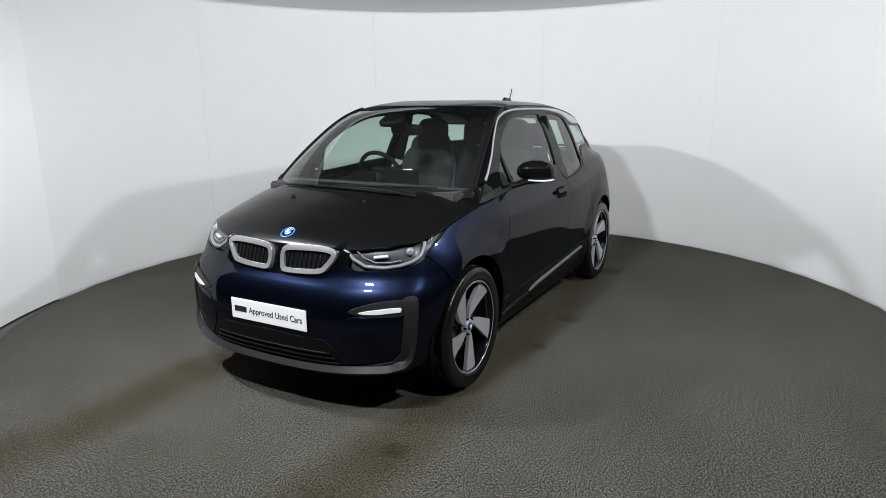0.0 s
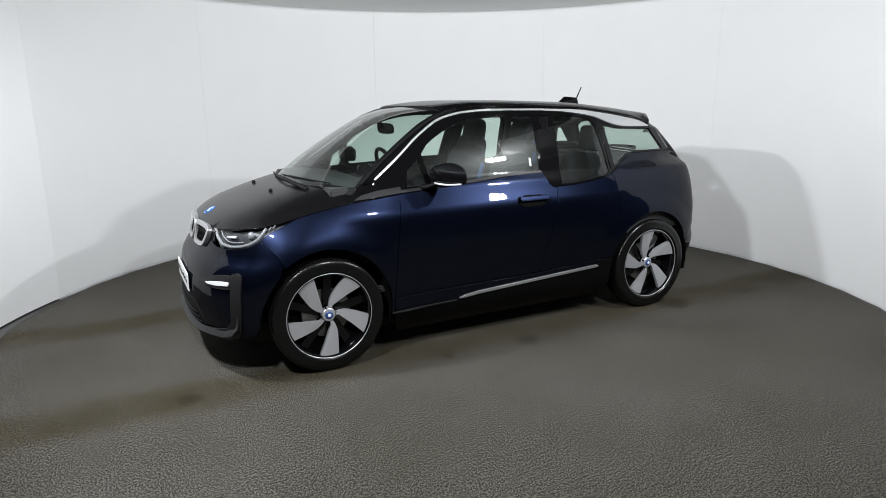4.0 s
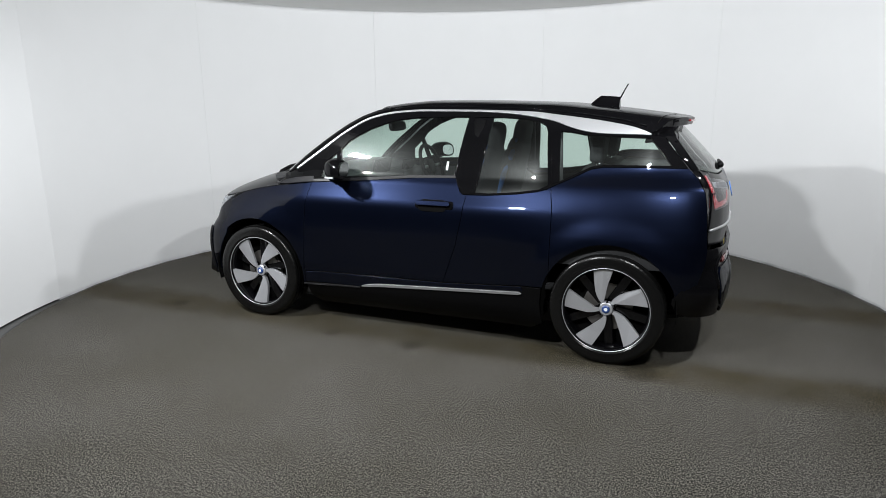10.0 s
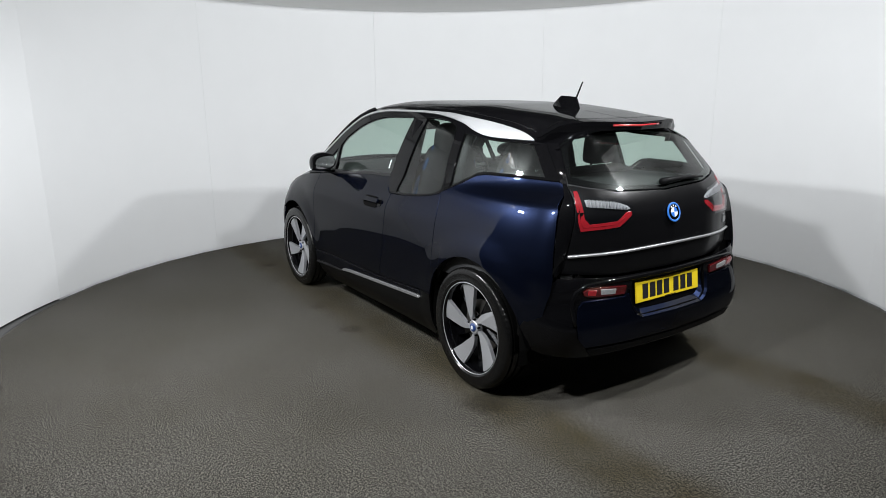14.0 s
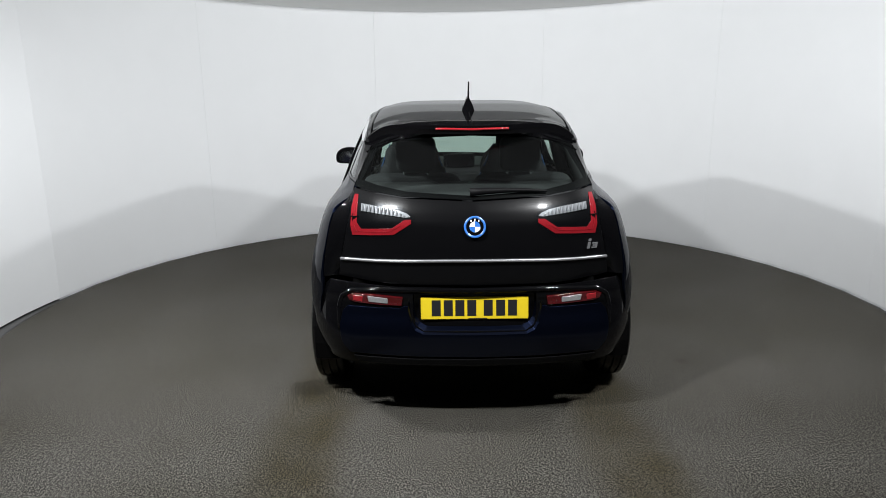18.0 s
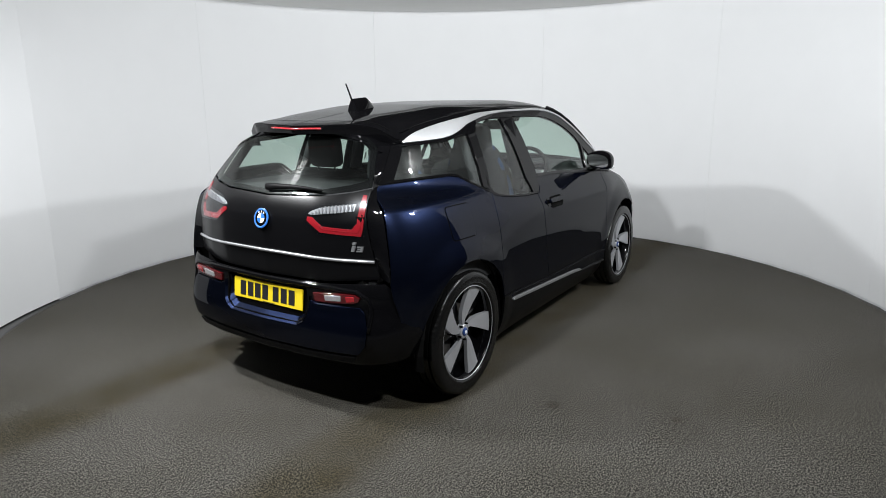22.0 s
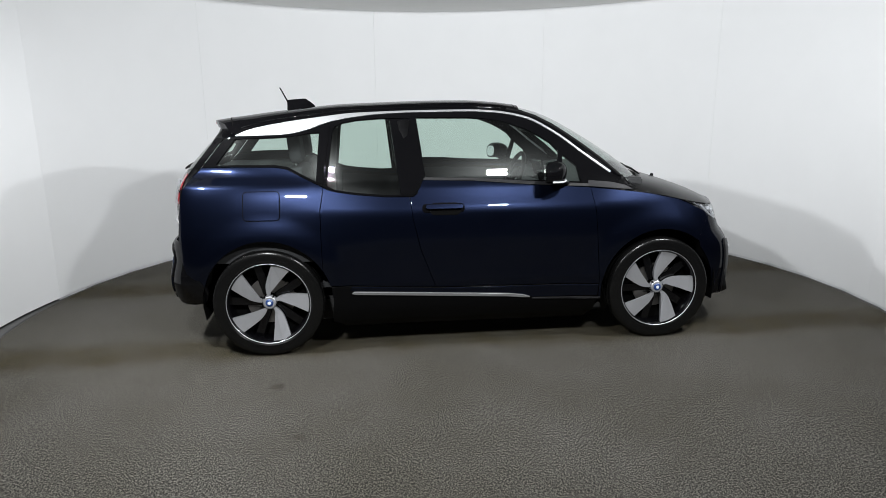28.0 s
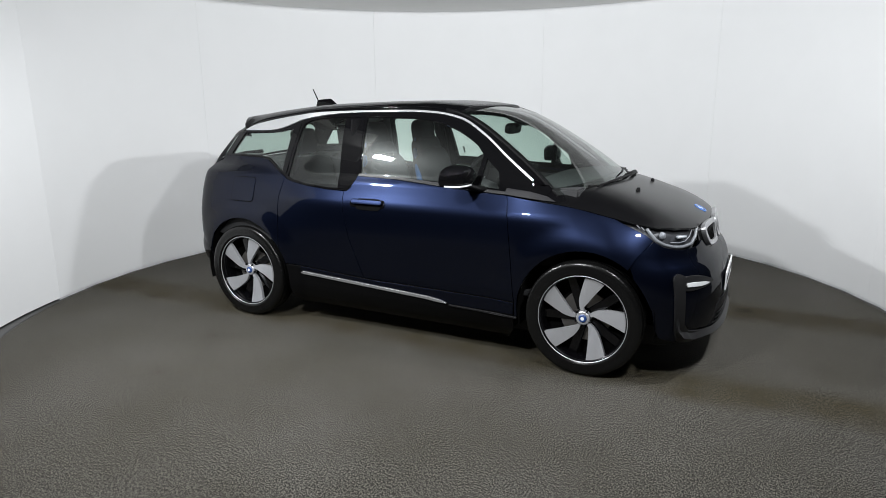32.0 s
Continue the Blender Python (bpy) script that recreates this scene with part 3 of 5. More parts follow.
STRIP = run(STRIP_HIGH, 0.945, -1.464, 60) + run(STRIP_LOW, -1.46, 0.935, 60)
BELT = [(-0.295, 1.100), (-0.308, 1.085), (-0.328, 1.025), (-0.354, 1.004), (-0.526, 1.006), (-0.709, 1.022), (-0.83, 1.040), (-0.893, 1.056), (-0.915, 1.070), (-1.045, 1.130), (-1.139, 1.178), (-1.213, 1.190), (-1.45, 1.192), (-1.69, 1.186)]
FRAME = run(STRIP_LOW, 0.935, -1.46, 50) + [(-1.54, 1.37), (-1.69, 1.186)] + BELT[::-1][1:] + [(0.024, 1.091), (0.393, 1.062), (0.795, 1.037), (1.02, 1.012), (1.06, 1.09), (1.00, 1.10)]
WIN_F = [(0.565, 1.085), (0.60, 1.262), (0.55, 1.318), (0.48, 1.362), (0.399, 1.404), (0.30, 1.440), (0.211, 1.462), (0.11, 1.476), (0.022, 1.482), (-0.315, 1.486), (-0.272, 1.118), (0.024, 1.106)]
WIN_Q = [(0.735, 1.075), (0.715, 1.168), (0.63, 1.238), (0.60, 1.082)]
WIN_R = [(-0.355, 1.480), (-0.325, 1.12), (-0.345, 1.05), (-0.372, 1.022), (-0.526, 1.020), (-0.709, 1.036), (-0.84, 1.056), (-0.892, 1.082), (-0.852, 1.400), (-0.835, 1.435), (-0.79, 1.458), (-0.70, 1.474), (-0.55, 1.484)]
WIN_C = [(-0.935, 1.400), (-0.955, 1.105), (-1.045, 1.148), (-1.139, 1.196), (-1.213, 1.206), (-1.45, 1.207), (-1.59, 1.205), (-1.465, 1.362), (-1.20, 1.372), (-1.08, 1.380), (-1.0, 1.396)]

for sd, mir in (("left", False), ("right", True)):
    sheet("front_wing", FENDER, side, PAINT, car, "dark blue front wing with wheel arch", mirror=mir, edge=0.02)
    door = sheet("front_door", DOOR_F, side, PAINT, car, "dark blue front door", mirror=mir)
    rdoor = sheet("rear_door", DOOR_R, side, PAINT, car, "dark blue rear-hinged door", mirror=mir)
    quarter = sheet("rear_quarter_panel", QUARTER, side, PAINT, car, "dark blue rear quarter panel", mirror=mir, edge=0.02)
    sill = sheet("sill", SILL, side, mat("sill_black", (0.0022, 0.0022, 0.0025), 0.4, 0, 0, 0.15, spec=0.12) if not mir else bpy.data.materials["sill_black"], car, "black plastic side sill", mirror=mir)
    frame_ = sheet("window_surround", FRAME, side, GLOSS, car, "gloss black window surround", holes=(WIN_F, WIN_Q, WIN_R, WIN_C), mirror=mir, edge=0.02, off=-0.002, lip=0.02)
    for nm, w, lb in (("front_door_window", WIN_F, ""), ("quarter_light", WIN_Q, ""), ("rear_door_window", WIN_R, ""), ("rear_side_window", WIN_C, "")):
        g = sheet(nm, w, side, GLASS, car, "tinted side window glass", mirror=mir, gap=-0.004, off=-0.008, lip=0)
        g.visible_shadow = False
    sheet("roof_strip", STRIP, side, WHITE_STRIP, car, "bright silver strip along the roof line", mirror=mir, edge=0.015, gap=0.001, off=0.004, lip=0.01)
    sheet("headlamp_lens", HEAD, side, LENS, car, "clear headlamp lens", mirror=mir, cell=0.02, lip=0)
    sheet("headlamp_housing", HEAD, side, LAMP_BLACK, car, "dark headlamp housing", mirror=mir, cell=0.02, off=-0.034, lip=0, gap=-0.02)
    inner = [(-0.83, 0.20), (0.83, 0.18)] + arch(1.285, 195, -12, r=0.412) + [(1.74, 0.30), (1.70, 0.60), (1.62, 0.74), (1.5, 0.86), (1.1, 0.97), (0.8, 1.02), (0.0, 1.06), (-0.25, 1.07), (-0.4, 0.985), (-0.88, 1.03), (-1.2, 1.16), (-1.66, 1.15), (-1.77, 0.95), (-1.78, 0.60), (-1.745, 0.42)] + arch(-1.285, 185, -15, r=0.412)
    sheet("inner_body", inner, side, DARK, car, "", mirror=mir, cell=0.06, off=-0.022, lip=0)

BONNET_EDGE = [(1.868, 0.0), (1.862, 0.15), (1.850, 0.28)] + [(x, bonnet_rim(x)) for x in (1.832, 1.80, 1.74, 1.65, 1.55, 1.426, 1.30, 1.20, 1.12, 1.05, 0.99)] + [(1.12, 0.70)]
COWL = [(1.325 - 0.36 * y * y, y) for y in (0.6, 0.4, 0.2, 0.0, -0.2, -0.4, -0.6)]
sheet("bonnet", BONNET_EDGE + COWL + [(x, -y) for x, y in BONNET_EDGE[::-1][:-1]], bonnet, BONNET, car, "gloss black bonnet", cell=0.03)
SC_SIDE = Curve((1.07, 0.752), (1.14, 0.734), (1.25, 0.704), (1.35, 0.672), (1.45, 0.634), (1.553, 0.580))
SC = [(SC_SIDE(z), z) for z in (1.070, 1.14, 1.2, 1.26, 1.32, 1.38, 1.44, 1.49, 1.53, 1.553)]
scr = sheet("windscreen", SC + [(-y, z) for y, z in SC[::-1]], screen, SCREEN, car, "clear curved windscreen with a dark upper band", cell=0.03, lip=0)
scr.visible_shadow = False
ROOF = [(0.415 - 0.13 * y * y, y) for y in (-0.555, -0.4, -0.2, 0, 0.2, 0.4, 0.555)] + [(x, RAIL_Y(x) - 0.002) for x in (0.3, 0.1, -0.1, -0.3, -0.5, -0.7, -0.9, -1.1, -1.25, -1.38, -1.46)] + [(-1.49, 0.545), (-1.52, 0.515), (-1.545, 0.47), (-1.605, 0.38), (-1.655, 0.22), (-1.682, 0.0), (-1.655, -0.22), (-1.605, -0.38), (-1.545, -0.47), (-1.52, -0.515), (-1.49, -0.545)] + [(x, -RAIL_Y(x) + 0.002) for x in (-1.46, -1.38, -1.25, -1.1, -0.9, -0.7, -0.5, -0.3, -0.1, 0.1, 0.3)]
sheet("roof", ROOF, roof, GLOSS, car, "gloss black roof running into a spoiler", cell=0.04, lip=0.022)


def ruled(name, a, b, material, parent, label="", mir=False, m=4):
    """A surface between two rows of points."""
    vs, fs = [], []
    for p, q in zip(a, b):
        p, q = Vector(p), Vector(q)
        for k in range(m + 1):
            v = p.lerp(q, k / m)
            vs.append((v.x, -v.y if mir else v.y, v.z))
    for i in range(len(a) - 1):
        for k in range(m):
            f = (i * (m + 1) + k, i * (m + 1) + k + 1, (i + 1) * (m + 1) + k + 1, (i + 1) * (m + 1) + k)
            fs.append(f if mir else f[::-1])
    return link_mesh(name, vs, fs, material, parent, label)


for mir in (False, True):
    zs = (1.07, 1.11, 1.16, 1.22, 1.28, 1.34, 1.40, 1.45, 1.50, 1.535, 1.553)
    edge_in = [screen(SC_SIDE(z) - 0.002, z) for z in zs]
    xs = (1.03, 0.955, 0.89, 0.80, 0.71, 0.62, 0.53, 0.46, 0.40, 0.34, 0.29)
    edge_out = [side(x, STRIP_HIGH(x) if x < 0.95 else 1.105) for x in xs]
    ruled("front_pillar", edge_in, edge_out, GLOSS, car, "gloss black windscreen pillar", mir)
    tube("pillar_moulding", [(x, -y if mir else y, z) for x, y, z in edge_in], 0.011, PLASTIC, car, "black moulding along the windscreen edge", sides=8)

TAILGATE = [(0.59, 1.180), (0.597, 1.10), (0.63, 0.95), (0.655, 0.84), (0.675, 0.745), (0.4, 0.722), (0.0, 0.716), (-0.4, 0.722), (-0.675, 0.745), (-0.655, 0.84), (-0.63, 0.95), (-0.597, 1.10), (-0.59, 1.180), (-0.5, 1.160), (-0.35, 1.138), (0, 1.122), (0.35, 1.138), (0.5, 1.160)]
gate = sheet("tailgate", TAILGATE, hatch, BONNET, car, "gloss black tailgate panel")
RW = [(0.588, 1.183), (0.5, 1.163), (0.35, 1.141), (0, 1.125), (-0.35, 1.141), (-0.5, 1.163), (-0.588, 1.183), (-0.515, 1.365), (-0.44, 1.41), (-0.2, 1.438), (0, 1.445), (0.2, 1.438), (0.44, 1.41), (0.515, 1.365)]
rg = sheet("rear_window", RW, hatch, REAR_GLASS, car, "tinted rear window glass", lip=0)
rg.visible_shadow = False

BUMP_R = [(0.0, 0.712), (0.4, 0.718), (0.66, 0.738), (0.76, 0.735), (0.84, 0.66), (0.92, 0.52), (0.98, 0.45), (0.985, 0.42), (0.94, 0.35), (0.85, 0.325), (0.6, 0.315), (0.0, 0.305)]
RECESS = [(0.300, 0.680), (0.297, 0.565), (0.285, 0.530), (0.245, 0.502), (-0.245, 0.502), (-0.285, 0.530), (-0.297, 0.565), (-0.300, 0.680), (-0.2, 0.684), (0.2, 0.684)]
rb = sheet("rear_bumper", BUMP_R + [(-y, z) for y, z in BUMP_R[::-1][1:-1]], tail, GLOSS, car, "black rear bumper", holes=(RECESS,))
BLUE_R = [(0.0, 0.486), (0.25, 0.488), (0.290, 0.508), (0.310, 0.540), (0.322, 0.622), (0.345, 0.622), (0.36, 0.612), (0.62, 0.620), (0.648, 0.59), (0.665, 0.52), (0.66, 0.43), (0.63, 0.385), (0.3, 0.372), (0.0, 0.368)]
sheet("bumper_panel", BLUE_R + [(-y, z) for y, z in BLUE_R[::-1][1:-1]], tail, PAINT, car, "blue rear bumper panel", off=0.010, cell=0.025)


def tail_off(s, z, d):
    p = tail(s, z)
    return (p[0] - d, p[1], p[2])


lip_out = [(0.322, 0.640), (0.322, 0.600), (0.310, 0.540), (0.290, 0.508), (0.25, 0.488), (0.12, 0.486)]
lip_in = [(0.296, 0.640), (0.294, 0.600), (0.284, 0.560), (0.262, 0.534), (0.232, 0.518), (0.12, 0.516)]
lip_out = lip_out + [(-y, z) for y, z in lip_out[::-1]]
lip_in = lip_in + [(-y, z) for y, z in lip_in[::-1]]
def spread(row, n=8):
    out = []
    for (a, b), (c, d) in zip(row, row[1:]):
        out += [(a + (c - a) * i / n, b + (d - b) * i / n) for i in range(n)]
    return out + [row[-1]]


RECESS_LIP = ([tail_off(*q, 0.011) for q in spread(lip_out)], [tail_off(*q, -0.028) for q in spread(lip_in)])

BUMP_F = [(0.0, 0.708), (0.28, 0.720), (0.335, 0.742), (0.375, 0.772), (0.415, 0.785), (0.45, 0.770), (0.50, 0.761), (0.54, 0.762), (0.656, 0.763), (0.738, 0.775), (0.808, 0.796), (0.862, 0.825), (0.966, 0.745), (1.035, 0.70), (1.05, 0.62), (1.01, 0.54), (0.965, 0.44), (0.945, 0.33), (0.91, 0.275), (0.80, 0.245), (0.4, 0.225), (0.0, 0.215)]
fb = sheet("front_bumper", BUMP_F + [(-y, z) for y, z in BUMP_F[::-1][1:-1]], nose, PAINT, car, "dark blue front bumper")
LIP_F = [(0.0, 0.262), (0.42, 0.270), (0.60, 0.29), (0.73, 0.315), (0.77, 0.36), (0.775, 0.62), (0.80, 0.655), (0.84, 0.62), (0.835, 0.36), (0.80, 0.28), (0.72, 0.25), (0.4, 0.226), (0.0, 0.216)]
sheet("bumper_lip", LIP_F + [(-y, z) for y, z in LIP_F[::-1][1:-1]], nose, TRIM, fb, "satin black lower bumper lip", off=0.01, cell=0.02)
INTAKE = [(0.0, 0.425), (0.36, 0.418), (0.42, 0.38), (0.50, 0.285), (0.0, 0.27)]
sheet("air_intake", INTAKE + [(-y, z) for y, z in INTAKE[::-1][1:-1]], nose, PLASTIC, fb, "black lower air intake", off=0.006)

for mir in (False, True):
    k = -1 if mir else 1
    kid = [(0.040, 0.836), (0.10, 0.850), (0.30, 0.856), (0.362, 0.846), (0.372, 0.825), (0.318, 0.755), (0.285, 0.738), (0.08, 0.727), (0.045, 0.735)]
    rim_in = rounded(kid)
    ring = sheet("grille_surround", [(k * p.x, p.y) for p in inset(rim_in, -0.011)], nose, SILVER, car, "satin silver grille surround", holes=([Vector((k * p.x, p.y)) for p in inset(rim_in, 0.012)],), off=0.020, lip=0.026, cell=0.02, edge=0.012, gap=0.0)
    insert = sheet("grille_insert", [(k * s, z) for s, z in kid], nose, PLASTIC, car, "black closed kidney-shaped grille", off=0.003)
    for n_ in range(9):
        s_ = 0.075 + 0.03 * n_
        lo_ = 0.742 + 0.10 * max(0, s_ - 0.24) + max(0, s_ - 0.30) * 0.6
        tube("grille_slat", [Vector(nose(k * s_, z)) + Vector((0.006, 0, 0)) for z in (lo_, 0.79, 0.838)], 0.0028, PLASTIC, insert, "", sides=6, up=(1, 0, 0))
nose_gap = [(0.45, 0.845), (0.44, 0.76), (0.3, 0.716), (0.0, 0.70), (-0.3, 0.716), (-0.44, 0.76), (-0.45, 0.845), (-0.4, 0.862), (0.0, 0.868), (0.4, 0.862)]
sheet("nose_panel", nose_gap, nose, GLOSS, car, "gloss black nose panel round the grilles", off=-0.006)


# ---- wheels ----
def make_wheel(width, spin):
    w = empty("wheel", None, "five-spoke alloy wheel with bright spokes on black")
    R, r, h = 0.346, 0.262, width / 2
    # tyre: side wall with a bead rib, shoulder blocks cut by cross grooves, ring grooves round the tread
    prof = [(r - 0.004, 0.82, 0), (r + 0.010, 0.97, 0), (r + 0.016, 0.985, 0), (r + 0.020, 0.97, 0), (r + 0.045, 1.0, 0), (R - 0.030, 0.985, 0), (R - 0.020, 0.965, 0), (R - 0.009, 0.89, 0.4), (R - 0.006, 0.86, 1), (R - 0.001, 0.72, 1), (R, 0.56, 1), (R - 0.008, 0.54, 0), (R - 0.008, 0.44, 0), (R + 0.001, 0.42, 0), (R + 0.001, 0.08, 0), (R - 0.008, 0.06, 0)]
    prof = prof + [(a, -b, c) for a, b, c in prof[::-1]]
    tb, segs = bmesh.new(), 216
    rows_t = []
    for i in range(segs):
        cut = 0.0022 if i % 3 == 0 else 0.0
        row = []
        for k, (a, b, c) in enumerate(prof):
            ang = 2 * math.pi * (i + 0.6 * (abs(b) - 0.8) * c) / segs
            row.append(tb.verts.new(((a - cut * c) * math.cos(ang), h * b * (1 - cut * c * 3), (a - cut * c) * math.sin(ang))))
        rows_t.append(row)
    for p, q in zip(rows_t, rows_t[1:] + rows_t[:1]):
        for k in range(len(prof) - 1):
            tb.faces.new((p[k], p[k + 1], q[k + 1], q[k]))
    part("tyre", tb, RUBBER, w, "black road tyre with a blocked tread", True, 30)
    lathe("rim", [(r + 0.002, h * 0.86), (r - 0.006, h * 0.88), (r - 0.012, h * 0.80), (r - 0.02, h * 0.3), (r - 0.03, -h * 0.9), (r + 0.0, -h * 0.86)], RIM_BLACK, w, "gloss black rim barrel", 64)
    lathe("rim_edge", [(r + 0.001, h * 0.82), (r + 0.001, h * 0.89), (r - 0.0015, h * 0.90), (r - 0.0034, h * 0.88), (r - 0.0034, h * 0.80)], ALLOY, w, "bright machined rim edge", 72, closed=True)
    lathe("brake_disc", [(0.05, -0.03), (0.15, -0.03), (0.15, -0.015), (0.05, -0.015)], STEEL, w, "steel brake disc", 40, closed=True)
    lathe("wheel_back", [(0.0, -0.035), (r - 0.02, -0.035)], DARK, w, "", 32)
    for i in range(5):
        a = radians(spin + 72 * i)
        shape = [(0.037, -0.026), (0.06, -0.041), (0.085, -0.051), (0.108, -0.057), (0.16, -0.060), (0.246, -0.059), (0.2545, -0.045), (0.2595, 0.0), (0.2545, 0.061), (0.16, 0.021), (0.063, -0.014), (0.045, -0.010)]
        bm = bmesh.new()
        top, bot = [], []
        for u, v in shape:
            dish = h * 0.60 + 0.025 * (u / 0.26) ** 2 - 0.10 * max(0, -v - 0.02) - 0.010
            x, z = u * math.cos(a) - v * math.sin(a), u * math.sin(a) + v * math.cos(a)
            top.append(bm.verts.new((x, dish, z)))
            bot.append(bm.verts.new((x, dish - 0.022, z)))
        f = bm.faces.new(top)
        for q in range(len(top)):
            j = (q + 1) % len(top)
            bm.faces.new((top[q], bot[q], bot[j], top[j]))
        bmesh.ops.triangulate(bm, faces=[f])
        part("spoke", bm, ALLOY, w, "bright machined wheel spoke")
        b = radians(spin + 72 * i + 36)
        bar = box(0.05, 0.25, -0.0, 0.02, -0.028, 0.028, 0.004, 1)
        bmesh.ops.transform(bar, matrix=Matrix.Translation((0, -0.012, 0)) @ Matrix.Rotation(-b, 4, "Y"), verts=bar.verts[:])
        part("inner_spoke", bar, RIM_BLACK, w, "gloss black inner spoke")
    lathe("hub", [(0.0, h * 0.55), (0.036, h * 0.55), (0.041, h * 0.50), (0.046, h * 0.2)], ALLOY, w, "bright wheel hub", 32)
    lathe("hub_cap", [(0.0, h * 0.56 + 0.008), (0.018, h * 0.56 + 0.008), (0.0235, h * 0.56 + 0.004), (0.0245, h * 0.55)], HUB_BLUE, w, "round blue hub cap", 32)
    lathe("hub_emblem", [(0.0, h * 0.56 + 0.0100), (0.010, h * 0.56 + 0.0095), (0.011, h * 0.56 + 0.008)], BADGE_WHITE, w, "pale round emblem", 24)
    for i in range(5):
        b = radians(spin + 72 * i + 12)
        bolt = lathe("wheel_bolt", [(0.0, h * 0.60), (0.005, h * 0.60), (0.006, h * 0.4)], DARK, w, "", 10)
        bolt.location = (0.047 * math.cos(b), 0, 0.047 * math.sin(b))
    cal = box(0.09, 0.155, -0.04, 0.0, -0.06, 0.06, 0.012)
    bmesh.ops.transform(cal, matrix=Matrix.Rotation(radians(-150), 4, "Y"), verts=cal.verts[:])
    part("brake_caliper", cal, STEEL, w, "grey brake caliper")
    return w


for x, y, width, spins in ((1.285, 0.790, 0.165, (57.0, 33.5)), (-1.285, 0.782, 0.175, (12.6, 38.2))):
    for k, spin in ((1, spins[0]), (-1, spins[1])):
        w = make_wheel(width, spin)
        w.parent = car
        w.matrix_basis = pose(x, k * y, 0.347, 0, 0, 0 if k > 0 else 180)
        liner = bmesh.new()
        vs = []
        for i in range(17):
            a = radians(-15 + 210 * i / 16)
            vs.append([liner.verts.new((x + 0.406 * math.cos(a), k * yy, 0.352 + 0.406 * math.sin(a))) for yy in (0.835, 0.45)])
        for p, q in zip(vs, vs[1:]):
            liner.faces.new((p[0], p[1], q[1], q[0]))
        hub_v = liner.verts.new((x, k * 0.50, 0.35))
        ring_v = [liner.verts.new((x + 0.42 * math.cos(radians(12 * i)), k * 0.50, 0.35 + 0.42 * math.sin(radians(12 * i)))) for i in range(31)]
        for p, q in zip(ring_v, ring_v[1:]):
            if p.co.z > 0.26 and q.co.z > 0.26:
                liner.faces.new((hub_v, p, q))
        part("wheel_arch_liner", liner, DARK, car)
part("underbody", prism([(-1.80, 0.33), (-1.70, 0.29), (-1.05, 0.17), (1.0, 0.15), (1.70, 0.19), (1.85, 0.25), (1.70, 0.33)], -0.68, 0.68, 0.02), mat("dark_underbody", (0.02, 0.02, 0.02), 0.8), car, "dark flat underbody")



# ---- text as flat mesh ----
def words(name, body, size, material, parent, m, label=""):
    cu = bpy.data.curves.new(name, "FONT")
    cu.body, cu.size, cu.extrude, cu.align_x, cu.align_y = body, size, 0.0006, "CENTER", "CENTER"
    tmp = bpy.data.objects.new(name, cu)
    scene.collection.objects.link(tmp)
    me = bpy.data.meshes.new_from_object(tmp.evaluated_get(bpy.context.evaluated_depsgraph_get()))
    bpy.data.objects.remove(tmp)
    me.materials.clear()
    me.materials.append(material)
    me.transform(m)
    ob = new(name, me)
    ob.parent = parent
    if label:
        tagged(ob, label)
    return ob


def round_poly(cx, cy, w, h, r, n=5):
    """A rectangle with round corners."""
    out = []
    for sx, sy, a0 in ((1, 1, 0), (-1, 1, 90), (-1, -1, 180), (1, -1, 270)):
        for i in range(n + 1):
            a = radians(a0 + 90 * i / n)
            out.append((cx + sx * (w / 2 - r) + r * math.cos(a), cy + sy * (h / 2 - r) + r * math.sin(a)))
    return out


def badge(at, facing, tilt, r, parent):
    """A round emblem: blue ring, dark ring, white and blue quarters."""
    b = empty("badge", parent, "round blue, black and white emblem")
    b.matrix_basis = pose(*at, 0, tilt, 0) if facing > 0 else pose(*at, 0, tilt, 180)

    def ring(name, r0, r1, h0, h1, material):
        ob = lathe(name, [(r0, 0), (r1, 0), (r1, h0), ((r0 + r1) / 2, h1), (r0, h0)], material, b, "", 40)
        ob.data.transform(Matrix.Rotation(radians(-90), 4, "Z"))
        return ob

    ring("blue_ring", r * 0.80, r, 0.004, 0.006, BLUE)
    ring("dark_ring", r * 0.50, r * 0.80, 0.004, 0.005, GLOSS)
    for i in range(4):
        bm = bmesh.new()
        c = bm.verts.new((0.0055, 0, 0))
        arc = [bm.verts.new((0.0055, r * 0.5 * math.cos(radians(90 * i + 90 * j / 8)), r * 0.5 * math.sin(radians(90 * i + 90 * j / 8)))) for j in range(9)]
        for p, q in zip(arc, arc[1:]):
            bm.faces.new((c, p, q))
        top = bmesh.ops.extrude_face_region(bm, geom=bm.faces[:])
        for v in [e for e in top["geom"] if isinstance(e, bmesh.types.BMVert)]:
            v.co.x -= 0.004
        part("quarter", bm, BADGE_WHITE if i % 2 else BLUE, b)
    for j in (-1, 0, 1):
        a = radians(90 + 32 * j)
        bar = box(0.004, 0.0062, -r * 0.06, r * 0.06, -r * 0.09, r * 0.09, 0)
        bmesh.ops.transform(bar, matrix=Matrix.Translation((0, r * 0.65 * math.cos(a), r * 0.65 * math.sin(a))), verts=bar.verts[:])
        part("mark", bar, BADGE_WHITE, b)
    return b


